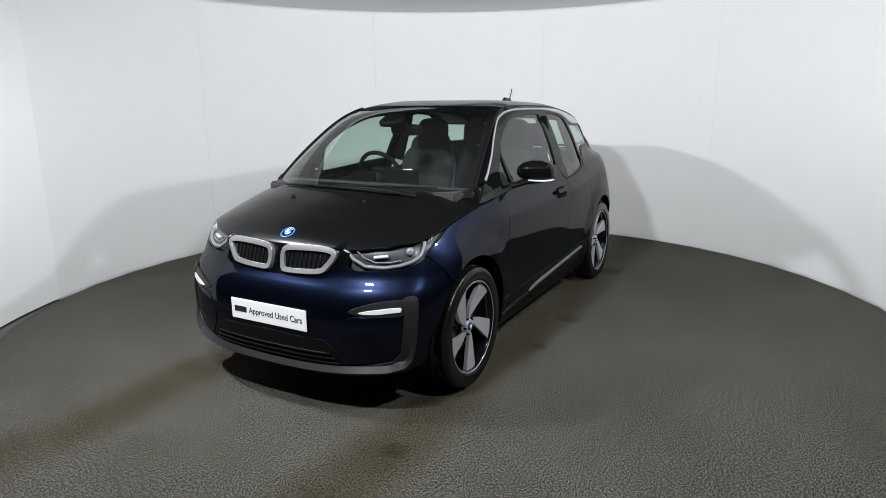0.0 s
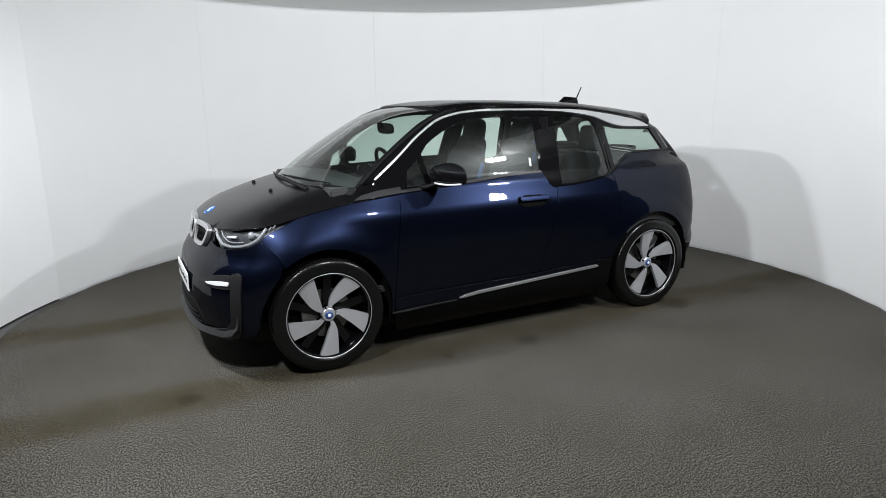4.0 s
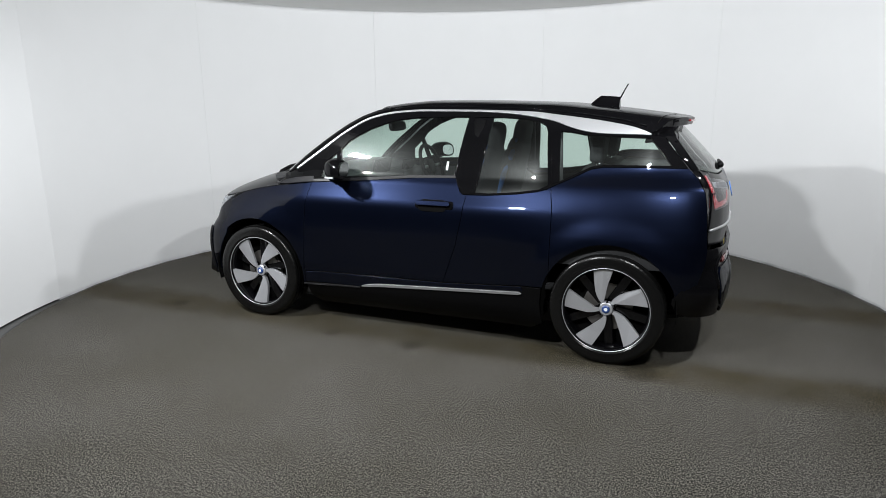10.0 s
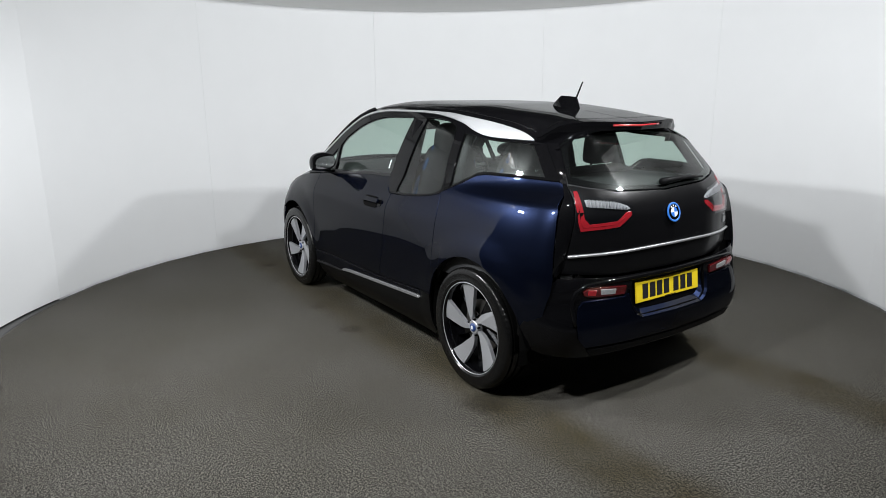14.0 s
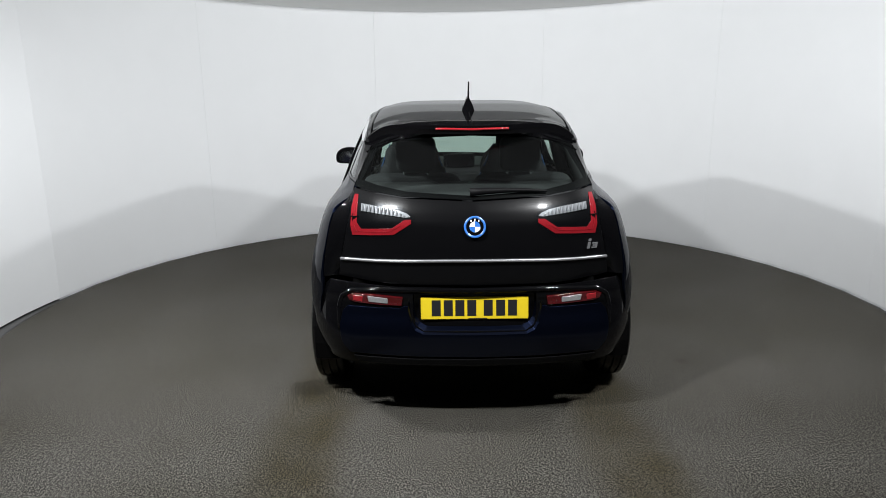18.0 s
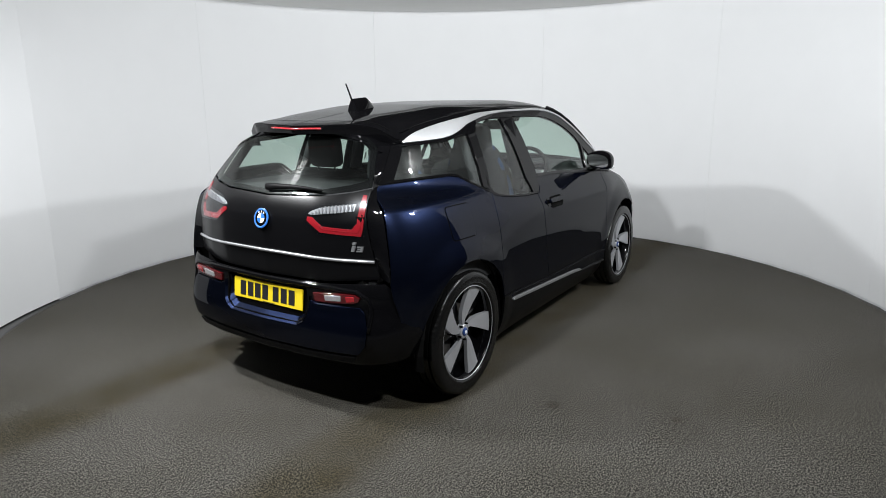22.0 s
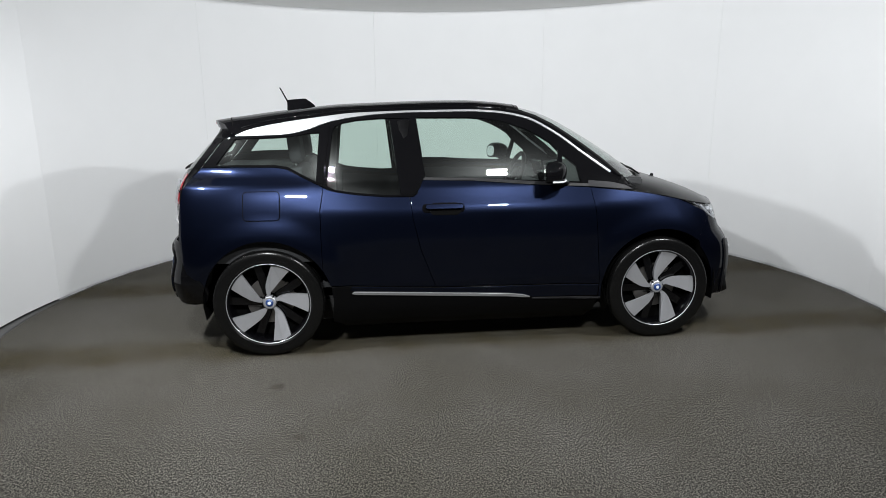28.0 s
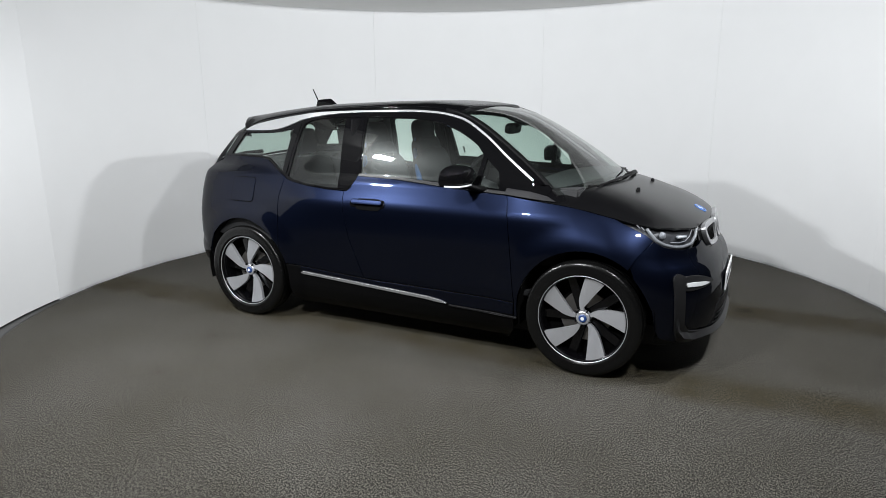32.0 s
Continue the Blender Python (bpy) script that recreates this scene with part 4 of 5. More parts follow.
# ---- nose details ----
badge((1.800, 0.0, 0.905), 1, -62, 0.042, car)
for mir in (1, -1):
    for x, y in ((1.455, 0.262),):
        p = bonnet(x, y)
        noz = lathe("washer_nozzle", [(0.0, 0.016), (0.008, 0.014), (0.012, 0.006), (0.013, -0.006)], PLASTIC, car, "small black washer nozzle", 14)
        noz.data.transform(Matrix.Rotation(radians(90), 4, "X"))
        noz.location = (p[0], mir * p[1], p[2] + 0.004)
plate_f = empty("front_plate", fb, "white display plate on the front bumper")
plate_f.location = (1.999, 0.008, 0.506)
part("plate_board", box(-0.004, 0.004, -0.262, 0.262, -0.057, 0.057, 0.003), PLATE_WHITE, plate_f)
facing_front = Matrix(((0, 0, 1, 0.0046), (1, 0, 0, 0), (0, 1, 0, 0), (0, 0, 0, 1)))
words("lettering", "Approved Used Cars", 0.043, INK, plate_f, facing_front @ Matrix.Translation((0.052, 0.0, 0)) @ Matrix.Diagonal((1, 1.12, 1, 1)), "black words Approved Used Cars")
part("brand_bar", box(0.004, 0.0052, -0.236, -0.150, -0.015, 0.016, 0), INK, plate_f, "dark bar in place of a brand word")

for s in (1, -1):
    sg = lambda pts: [(s * a, z) for a, z in pts]
    POCKET = [(0.475, 0.572), (0.56, 0.606), (0.66, 0.630), (0.775, 0.636), (0.80, 0.615), (0.795, 0.55), (0.62, 0.545), (0.53, 0.555)]
    sheet("fog_lamp_surround", rounded(sg(POCKET)), nose, TRIM, fb, "satin black fog lamp surround", off=0.008, cell=0.02)
    fog = sheet("fog_lamp", sg([(0.545, 0.570), (0.60, 0.584), (0.70, 0.596), (0.755, 0.599), (0.762, 0.590), (0.758, 0.574), (0.64, 0.562), (0.57, 0.562)]), nose, LED_WHITE, fb, "slim white fog lamp", off=0.014, cell=0.015)
    sheet("bumper_corner", sg([(0.53, 0.548), (0.768, 0.545), (0.766, 0.36), (0.73, 0.325), (0.60, 0.30), (0.52, 0.292), (0.44, 0.375), (0.43, 0.44), (0.49, 0.54)]), nose, PAINT, fb, "dark blue lower bumper corner", off=0.004, cell=0.025)
    sheet("bumper_corner_trim", rounded(sg([(0.745, 0.632), (0.80, 0.655), (0.848, 0.630), (0.846, 0.34), (0.815, 0.27), (0.79, 0.25), (0.765, 0.275), (0.774, 0.33), (0.776, 0.60)])), nose, TRIM, fb, "satin black vertical bumper trim", off=0.013, cell=0.02)
for z in (0.292, 0.318, 0.345):
    w = 0.455 - (z - 0.29) * 0.9
    pts = [nose(-w + 2 * w * i / 20, z) for i in range(21)]
    tube("intake_slat", [(x + 0.008, y, zz) for x, y, zz in pts], 0.007, PLASTIC, fb, "", sides=6)
# the lip under the bumper stands out and turns its upper side to the light
shelf_in, shelf_out, shelf_low = [], [], []
for q in dense([(-0.84, 0.40), (-0.83, 0.33), (-0.79, 0.285), (-0.70, 0.262), (-0.45, 0.252), (0.0, 0.246), (0.45, 0.252), (0.70, 0.262), (0.79, 0.285), (0.83, 0.33), (0.84, 0.40)], 0.03, False):
    fade = min(1, max(0.15, (0.42 - q.y) / 0.12))
    for row, dz, d in ((shelf_in, 0.030, 0.012), (shelf_out, 0.0, 0.012 + 0.030 * fade), (shelf_low, -0.030, 0.010)):
        p = Vector(nose(q.x * (1 - 0.03 * (dz > 0) * (q.y > 0.27)), q.y + dz * (1 if q.y < 0.3 else 0.3)))
        o_ = (p - Vector((0.9, 0, p.z))).normalized()
        row.append(p + o_ * d)
ruled("lip_shelf", shelf_in, shelf_out, TRIM, fb, "satin black lip under the bumper", m=2)
ruled("lip_face", shelf_out, shelf_low, TRIM, fb, "", m=2)
# nothing is cut open: a near-black sheet paints the shade inside the intake
sheet("intake_shade", [(-0.40, 0.36), (-0.44, 0.282), (0.44, 0.282), (0.40, 0.36)], nose, DARK, fb, "near-black sheet standing for the shaded air intake mouth", off=0.0075, cell=0.03)

# headlamp inner parts
for s in (1, -1):
    def hl(x, z, depth=0.02):
        p = side(x, z)
        return (p[0] - depth * 0.5, s * (p[1] - depth), p[2])
    ring = [(1.833, 0.855), (1.832, 0.812), (1.820, 0.778), (1.783, 0.772), (1.742, 0.782), (1.70, 0.800), (1.66, 0.826), (1.632, 0.856), (1.605, 0.886)]
    tube("daylight_strip", [hl(q.x, q.y, 0.018) for q in dense(ring, 0.012, False)], 0.0095, LED_GREY, car, "pale U-shaped daylight strip in the headlamp", sides=8)
    ring2 = [(1.815, 0.850), (1.812, 0.82), (1.795, 0.797), (1.765, 0.796), (1.730, 0.806)]
    tube("reflector_strip", [hl(q.x, q.y, 0.026) for q in dense(ring2, 0.012, False)], 0.003, LAMP_CHROME, car, "bright reflector strip in the headlamp", sides=8)
    for x0 in (1.575, 1.55):
        tube("reflector_rib", [hl(x0, 0.885 + (1.60 - x0) * 0.4, 0.012), hl(x0 + 0.02, 0.868 + (1.60 - x0) * 0.4, 0.012)], 0.003, LAMP_CHROME, car, "", sides=6)
    pr = [hl(x, z, 0.024) for x, z in ((1.792, 0.822), (1.775, 0.825), (1.757, 0.828))]
    tube("headlamp_led", pr, 0.012, LED_WHITE, car, "pale headlamp module", sides=10, flat=0.7)
    lens_ball = lathe("projector_lens", [(0.0, 0.014), (0.012, 0.012), (0.02, 0.004), (0.022, -0.01)], LAMP_CHROME, car, "round projector lens", 20)
    c = hl(1.690, 0.846, 0.022)
    lens_ball.location = c
    lens_ball.rotation_euler = (0, 0, radians(-60 if s > 0 else -120))

# ---- cowl and wipers ----
cowl_pts = [(1.325 - 0.36 * y * y, y) for y in (-0.70, -0.5, -0.25, 0, 0.25, 0.5, 0.70)]
ruled("cowl", [(x + 0.01, y, bonnet(x, y)[2] - 0.008) for x, y in cowl_pts], [(x - 0.035, y, bonnet(x, y)[2] + 0.010) for x, y in cowl_pts], DARK, car, "black plastic cowl below the windscreen")
tube("wiper_blade", [(1.255, -0.50, 1.076), (1.30, -0.25, 1.088), (1.326, 0.0, 1.092), (1.334, 0.15, 1.089), (1.330, 0.37, 1.078)], [0.005, 0.008, 0.009, 0.008, 0.004], PLASTIC, car, "black wiper blade", sides=6)
tube("wiper_arm", [(1.285, 0.50, 1.060), (1.318, 0.34, 1.086), (1.330, 0.16, 1.098), (1.322, -0.02, 1.100)], [0.018, 0.014, 0.010, 0.007], PLASTIC, car, "black wiper arm", sides=6)
tube("wiper_blade", [(1.285, -0.10, 1.098), (1.268, 0.15, 1.103), (1.225, 0.36, 1.103), (1.150, 0.56, 1.098)], [0.004, 0.007, 0.007, 0.004], PLASTIC, car, "black wiper blade", sides=6)
# black corner between bonnet, pillar and wing
for mir in (False, True):
    low = [bonnet(x, y) for x, y in ((0.99, bonnet_rim(0.99)), (1.05, bonnet_rim(1.05)), (1.12, bonnet_rim(1.12)), (1.19, bonnet_rim(1.19)), (1.235, 0.70), (1.245, 0.60))]
    high = [side(0.99, 1.09), side(1.03, 1.10), screen(0.742, 1.075), screen(0.735, 1.07), screen(0.68, 1.068), screen(0.60, 1.068)]
    ruled("cowl_corner", [(x, y - 0.003, z - 0.002) for x, y, z in low], high, GLOSS, car, "gloss black corner at the foot of the pillar", mir)
# printed black border of the windscreen
EDGE_IN = [(y * 0.945, 1.115 + (z - 1.07) * 0.845) for y, z in SC]
sheet("windscreen_border", SC + [(-y, z) for y, z in SC[::-1]], screen, GLOSS, car, "printed black border of the windscreen", holes=(EDGE_IN + [(-y, z) for y, z in EDGE_IN[::-1]],), off=-0.004, lip=0, cell=0.03)

# ---- flank details ----
for s, mir in ((1, False), (-1, True)):
    # handle; the shade of its hollow is a near-black sheet on the door
    HOLLOW = round_poly(-0.158, 0.926, 0.205, 0.078, 0.036)
    han = sheet("door_handle", round_poly(-0.165, 0.936, 0.238, 0.028, 0.013), side, PAINT, car, "dark blue pull handle", off=0.026, mirror=mir, cell=0.02, lip=0.018)
    sheet("hollow_shade", HOLLOW, side, DARK, car, "near-black sheet standing for the shaded hollow behind the handle", off=0.0045, mirror=mir, cell=0.02, lip=0.001)
    sheet("handle_rim", round_poly(-0.17, 0.932, 0.272, 0.055, 0.022), side, GLOSS, car, "", off=0.003, mirror=mir, cell=0.02, lip=0.003)
    sheet("sill_strip", [(0.40, 0.322), (0.36, 0.337), (0.256, 0.350), (-0.745, 0.404), (-0.76, 0.395), (-0.74, 0.388), (0.256, 0.333), (0.36, 0.322)], side, SILVER, car, "bright silver strip along the sill", off=0.012, mirror=mir, cell=0.02, gap=0.0, edge=0.02)
    sheet("sill_panel", [(0.860, 0.312), (0.865, 0.390), (0.595, 0.398), (-0.222, 0.409), (-0.760, 0.440), (-0.775, 0.412), (0.256, 0.352), (0.36, 0.338), (0.42, 0.316)], side, PAINT, car, "dark blue painted sill panel", off=0.003, mirror=mir, cell=0.03)
    sheet("sill_crease", [(0.88, 0.292), (0.88, 0.299), (0.42, 0.313), (0.42, 0.306)], side, TRIM, car, "", off=0.008, mirror=mir, cell=0.03, gap=0)
    sheet("wing_flash", [(0.775, 1.040), (0.785, 1.080), (0.93, 1.066), (1.035, 1.044), (1.09, 1.013), (1.02, 1.015)], side, mat("grey_silver_paint", (0.012, 0.012, 0.014), 0.5, 0.1, 0.0, 0.05, spec=0.2) if not mir else bpy.data.materials["grey_silver_paint"], car, "grey wedge below the windscreen pillar", off=0.004, mirror=mir, cell=0.025)
    sheet("belt_trim", [(0.79, 1.041), (0.79, 1.056), (0.393, 1.081), (0.024, 1.106), (-0.28, 1.115), (-0.29, 1.101), (0.024, 1.092), (0.393, 1.063)], side, TRIM, car, "black rubber trim under the window", off=0.003, mirror=mir, cell=0.03, gap=0.0, edge=0.03)
    sheet("window_divider", [(0.602, 1.075), (0.632, 1.245), (0.602, 1.268), (0.563, 1.078)], side, GLOSS, car, "", off=0.001, mirror=mir, cell=0.03)
    sheet("door_pillar_cover", [(-0.330, 1.482), (-0.282, 1.118), (-0.312, 1.05), (-0.36, 1.012), (-0.435, 1.014), (-0.49, 1.478)], side, GLOSS, car, "gloss black door pillar cover", off=0.0015, mirror=mir, cell=0.03)
    sheet("rear_pillar_cover", [(-0.865, 1.445), (-0.915, 1.085), (-0.962, 1.100), (-0.935, 1.41)], side, GLOSS, car, "gloss black rear door pillar cover", off=0.0015, mirror=mir, cell=0.03)

    # wing mirror
    mi = empty("wing_mirror", car, "gloss black wing mirror with a pale indicator strip")
    bm = bmesh.new()
    bmesh.ops.create_uvsphere(bm, u_segments=32, v_segments=20, radius=1)
    for v in bm.verts:
        x, y, z = v.co
        ex = math.copysign(abs(x) ** 0.75, x) * (0.10 if x > 0 else 0.055)
        v.co = Vector((0.50 + ex + 0.01 * z - 0.035 * y, s * (0.918 + 0.110 * math.copysign(abs(y) ** 0.75, y)), 1.143 + (0.076 if z > 0 else 0.058) * math.copysign(abs(z) ** (0.85 if z > 0 else 0.55), z) * (1 - 0.20 * max(0, -y)) - 0.006 * y))
    cut = bmesh.ops.bisect_plane(bm, geom=bm.verts[:] + bm.edges[:] + bm.faces[:], plane_co=(0.462, s * 0.93, 1.15), plane_no=(-1, -s * 0.18, 0), clear_outer=True)
    bmesh.ops.holes_fill(bm, edges=[e for e in bm.edges if e.is_boundary], sides=0)
    part("housing", bm, GLOSS, mi, "", True)
    gl = bmesh.new()
    bmesh.ops.create_circle(gl, cap_ends=True, segments=28, radius=1)
    for v in gl.verts:
        x, y = v.co.x, v.co.y
        v.co = Vector((0.4605 - 0.18 * 0.085 * math.copysign(abs(x) ** 0.7, x), s * (0.918 + 0.084 * math.copysign(abs(x) ** 0.7, x)), 1.146 + 0.045 * math.copysign(abs(y) ** 0.7, y) - 0.01 * x))
    part("mirror_glass", gl, CHROME, mi, "mirror glass")
    tube("indicator", [(0.598, s * 0.900, 1.100), (0.590, s * 0.945, 1.097), (0.562, s * 0.992, 1.095), (0.520, s * 1.019, 1.096), (0.485, s * 1.025, 1.098)], 0.0075, LED_WHITE, mi, "pale indicator strip", sides=8, flat=0.8)
    tube("mirror_foot", [(0.575, s * 0.81, 1.068), (0.565, s * 0.87, 1.080), (0.545, s * 0.94, 1.088), (0.515, s * 1.00, 1.094)], [0.030, 0.036, 0.034, 0.018], GLOSS, mi, "black foot under the mirror housing", sides=10, flat=0.35)
    tube("mirror_arm", [(0.62, s * 0.785, 1.062), (0.60, s * 0.83, 1.070), (0.57, s * 0.885, 1.092), (0.55, s * 0.92, 1.10)], [0.045, 0.036, 0.036, 0.030], PLASTIC, mi, "black mirror arm", sides=10, flat=0.5)

# a small white rectangle just behind the left door glass
sheet("window_patch", [(-0.222, 1.150), (-0.207, 1.150), (-0.209, 1.205), (-0.224, 1.205)], side, PLATE_WHITE, car, "small white patch inside the door window", off=-0.011, lip=0, gap=0, cell=0.02)

# fuel flap: its dark shut line and lid, on the right only
FLAP = round_poly(-1.295, 0.964, 0.222, 0.172, 0.025)
sheet("flap_gap", [(x, z) for x, z in round_poly(-1.295, 0.964, 0.234, 0.184, 0.030)], side, DARK, car, "", off=0.0008, mirror=True, cell=0.03, lip=0)
sheet("charging_flap", FLAP, side, PAINT, car, "square charging flap", off=0.0045, mirror=True, cell=0.03, lip=0.005)

# ---- tail details ----
RW_IN = [(y * 0.93, 1.150 + (z - 1.125) * 0.83 + 0.02 * (abs(y) / 0.588) ** 2 * (1 if z < 1.2 else 0)) for y, z in RW]
sheet("rear_window_border", RW, hatch, GLOSS, car, "printed black border of the rear window", holes=(RW_IN,), off=-0.006, lip=0)
edge_z = (0.745, 0.80, 0.86, 0.93, 1.0, 1.06, 1.12, 1.18)
q_edge = Curve((0.734, -1.828), (0.838, -1.818), (0.95, -1.808), (1.06, -1.79), (1.14, -1.74), (1.186, -1.69))
t_edge = Curve((0.745, 0.675), (0.84, 0.655), (0.95, 0.63), (1.10, 0.597), (1.18, 0.59))
for mir in (False, True):
    a = [hatch(t_edge(z), z) for z in edge_z]
    b = [side(q_edge(z), z) for z in edge_z]
    ruled("tail_corner", [(x + 0.006, y, z) for x, y, z in a], [(x, y - 0.004, z) for x, y, z in b], GLOSS, car, "gloss black tail corner", mir)
    gz = (1.18, 1.22, 1.26, 1.30, 1.34, 1.37)
    g_e = Curve((1.18, 0.59), (1.365, 0.515))
    f_e = Curve((1.186, -1.69), (1.37, -1.54))
    ruled("rear_pillar", [hatch(g_e(z), z) for z in gz], [side(f_e(z), z) for z in gz], GLOSS, car, "gloss black rear pillar", mir)

badge((-1.9330, 0.0, 1.008), -1, -14, 0.052, car)
chrome_pts = [hatch(-0.655 + 1.31 * i / 30, 0.845 - 0.022 * (abs(-0.655 + 1.31 * i / 30)) ** 2) for i in range(31)]
tube("tail_strip", [(x - 0.006, y, z) for x, y, z in chrome_pts], 0.0085, SILVER, gate, "bright silver strip across the tailgate", sides=8)
LOWER = [(0.665, 0.835), (0.675, 0.748), (0.4, 0.725), (0, 0.719), (-0.4, 0.725), (-0.675, 0.748), (-0.665, 0.835), (-0.4, 0.829), (0, 0.822), (0.4, 0.829)]
sheet("tailgate_lower", LOWER, hatch, GLOSS, gate, "deep gloss black lower tailgate", off=-0.004, cell=0.03)
for s in (1, -1):
    sg = lambda pts: [(s * y, z) for y, z in pts]
    U = [(0.582, 1.150), (0.597, 1.09), (0.602, 1.0), (0.592, 0.955), (0.385, 0.966), (0.300, 1.020), (0.300, 1.042), (0.335, 1.040), (0.395, 1.000), (0.545, 0.992), (0.566, 1.02), (0.560, 1.150)]
    sheet("tail_lamp", sg(U), hatch, RED, car, "red U-shaped tail lamp", off=0.003, cell=0.02, lip=0.004)
    sheet("tail_lamp_core", sg([(0.583, 1.10), (0.592, 1.0), (0.58, 0.972), (0.40, 0.980), (0.345, 1.012), (0.352, 1.018), (0.405, 0.988), (0.565, 0.981), (0.577, 1.005), (0.572, 1.10)]), hatch, RED, car, "", off=0.005, cell=0.02, lip=0.002)
    sheet("tail_lamp_bar", sg([(0.548, 1.110), (0.548, 1.072), (0.33, 1.046), (0.298, 1.050), (0.318, 1.068), (0.36, 1.084)]), hatch, CLEAR_LAMP, car, "clear ribbed lamp bar", off=0.003, cell=0.02, lip=0.004)
    for i in range(12):
        y_ = 0.335 + 0.0185 * i
        z_ = 1.047 + (y_ - 0.33) * 0.12 + 0.004
        top_ = min(0.036, 0.012 + (y_ - 0.335) * 0.35)
        p = hatch(y_, z_)
        part("lamp_rib", box(p[0] - 0.009, p[0] - 0.003, s * y_ - 0.0025, s * y_ + 0.0025, z_, z_ + top_, 0), LAMP_CHROME, car)
    sheet("tail_lamp_cover", sg([(0.60, 1.155), (0.622, 1.0), (0.61, 0.945), (0.38, 0.955), (0.285, 1.02), (0.282, 1.06), (0.35, 1.10), (0.55, 1.128), (0.555, 1.155)]), hatch, LENS, car, "clear tail lamp cover", off=0.010, cell=0.03, lip=0)
    FOG = [(0.628, 0.670), (0.615, 0.648), (0.58, 0.636), (0.45, 0.625), (0.354, 0.622), (0.348, 0.668), (0.50, 0.681), (0.60, 0.684)]
    sheet("rear_fog_lamp", sg(FOG), tail, RED_DARK, rb, "dark red rear fog lamp", off=0.010, cell=0.02)
    sheet("reversing_lamp", sg([(0.525, 0.674), (0.515, 0.642), (0.42, 0.634), (0.42, 0.664)]), tail, CLEAR_LAMP, rb, "clear reversing lamp", off=0.013, cell=0.02)
    sheet("reflector_block", sg([(0.600, 0.676), (0.595, 0.648), (0.545, 0.640), (0.545, 0.672)]), tail, RED, rb, "bright red reflector", off=0.012, cell=0.02)
    # the model sign, as plain bright shapes on one side
sign = empty("model_sign", gate, "small bright model sign as plain shapes")
for shape in ([(0.0, 0.0), (0.014, 0.0), (0.020, 0.030), (0.006, 0.030)], [(0.007, 0.035), (0.021, 0.035), (0.023, 0.046), (0.009, 0.046)], [(0.024, 0.0), (0.052, 0.0), (0.057, 0.026), (0.029, 0.026), (0.028, 0.020), (0.046, 0.020), (0.045, 0.016), (0.031, 0.016), (0.030, 0.010), (0.044, 0.010), (0.043, 0.006), (0.025, 0.006)]):
    bm = bmesh.new()
    front, back = [], []
    for u, v in shape:
        p = hatch(-0.548 - u, 0.884 + v)
        front.append(bm.verts.new((p[0] - 0.007, p[1], p[2])))
        back.append(bm.verts.new((p[0] + 0.001, p[1], p[2])))
    bm.faces.new(front)
    for k in range(len(front)):
        bm.faces.new((front[k - 1], back[k - 1], back[k], front[k]))
    part("sign_bar", bm, SILVER, sign)
ridge = [(-0.665, 0.50), (-0.672, 0.60), (-0.655, 0.665), (-0.61, 0.694), (-0.45, 0.700), (-0.2, 0.699), (0, 0.699), (0.2, 0.699), (0.45, 0.700), (0.61, 0.694), (0.655, 0.665), (0.672, 0.60), (0.665, 0.50)]
tube("bumper_ridge", [tail_off(q.x, q.y, -0.004) for q in dense(ridge, 0.03, False)], 0.013, GLOSS, rb, "gloss black ridge over the rear fog lamps", up=(1, 0, 0), sides=12)
np_ = empty("number_plate", rb, "yellow rear number plate with dark bars")
np_.matrix_basis = pose(-1.925, 0.0, 0.606, 0, 6, 0)
part("plate_board", box(-0.008, 0.0, -0.262, 0.262, -0.056, 0.056, 0.003), YELLOW, np_)
for i, y in enumerate((0.187, 0.128, 0.072, 0.014, -0.066, -0.126, -0.184)):
    part("character_bar", box(-0.0095, -0.008, y - 0.0215, y + 0.0215, -0.038, 0.040, 0), INK, np_)
part("maker_bar", box(-0.0095, -0.008, -0.06, 0.03, -0.0525, -0.0495, 0), INK, np_)
ruled("plate_recess_lip", RECESS_LIP[0], RECESS_LIP[1], PAINT, rb, "blue sloping edge round the number plate")
sheet("plate_recess", [(s * 1.05, 0.6 + (z - 0.6) * 1.08) for s, z in RECESS], tail, GLOSS, rb, "gloss black number plate recess", off=-0.03, cell=0.03)
sheet("bumper_shadow_strip", [(0.62, 0.372), (0.3, 0.360), (-0.3, 0.360), (-0.62, 0.372), (-0.60, 0.335), (-0.3, 0.325), (0.3, 0.325), (0.60, 0.335)], tail, PLASTIC, rb, "black lower diffuser", off=0.010, cell=0.03)
sheet("roof_seam", [(-1.27, 0.0025), (-1.27, -0.0025), (-1.675, -0.0025), (-1.675, 0.0025)], roof, DARK, car, "", off=0.0012, lip=0, gap=0, cell=0.03)
sheet("roof_seam", [(-1.560 + 0.30 * y * y, y) for y in (-0.50, -0.3, -0.1, 0.1, 0.3, 0.50)] + [(-1.566 + 0.30 * y * y, y) for y in (0.50, 0.3, 0.1, -0.1, -0.3, -0.50)], roof, DARK, car, "", off=0.0012, lip=0, gap=0, cell=0.03)
sheet("roof_seam", [(0.388 - 0.13 * y * y, y) for y in (-0.56, -0.3, -0.1, 0.1, 0.3, 0.56)] + [(0.383 - 0.13 * y * y, y) for y in (0.56, 0.3, 0.1, -0.1, -0.3, -0.56)], roof, DARK, car, "", off=0.0012, lip=0, gap=0, cell=0.03)
for k in (1, -1):
    xs_ = [0.25 - 0.06 * i for i in range(29)]
    tube("roof_edge", [(x, k * (RAIL_Y(x) - 0.035), roof(x, RAIL_Y(x) - 0.035)[2] - 0.001) for x in xs_], 0.006, GLOSS, car, "gloss black roof edge", sides=8)
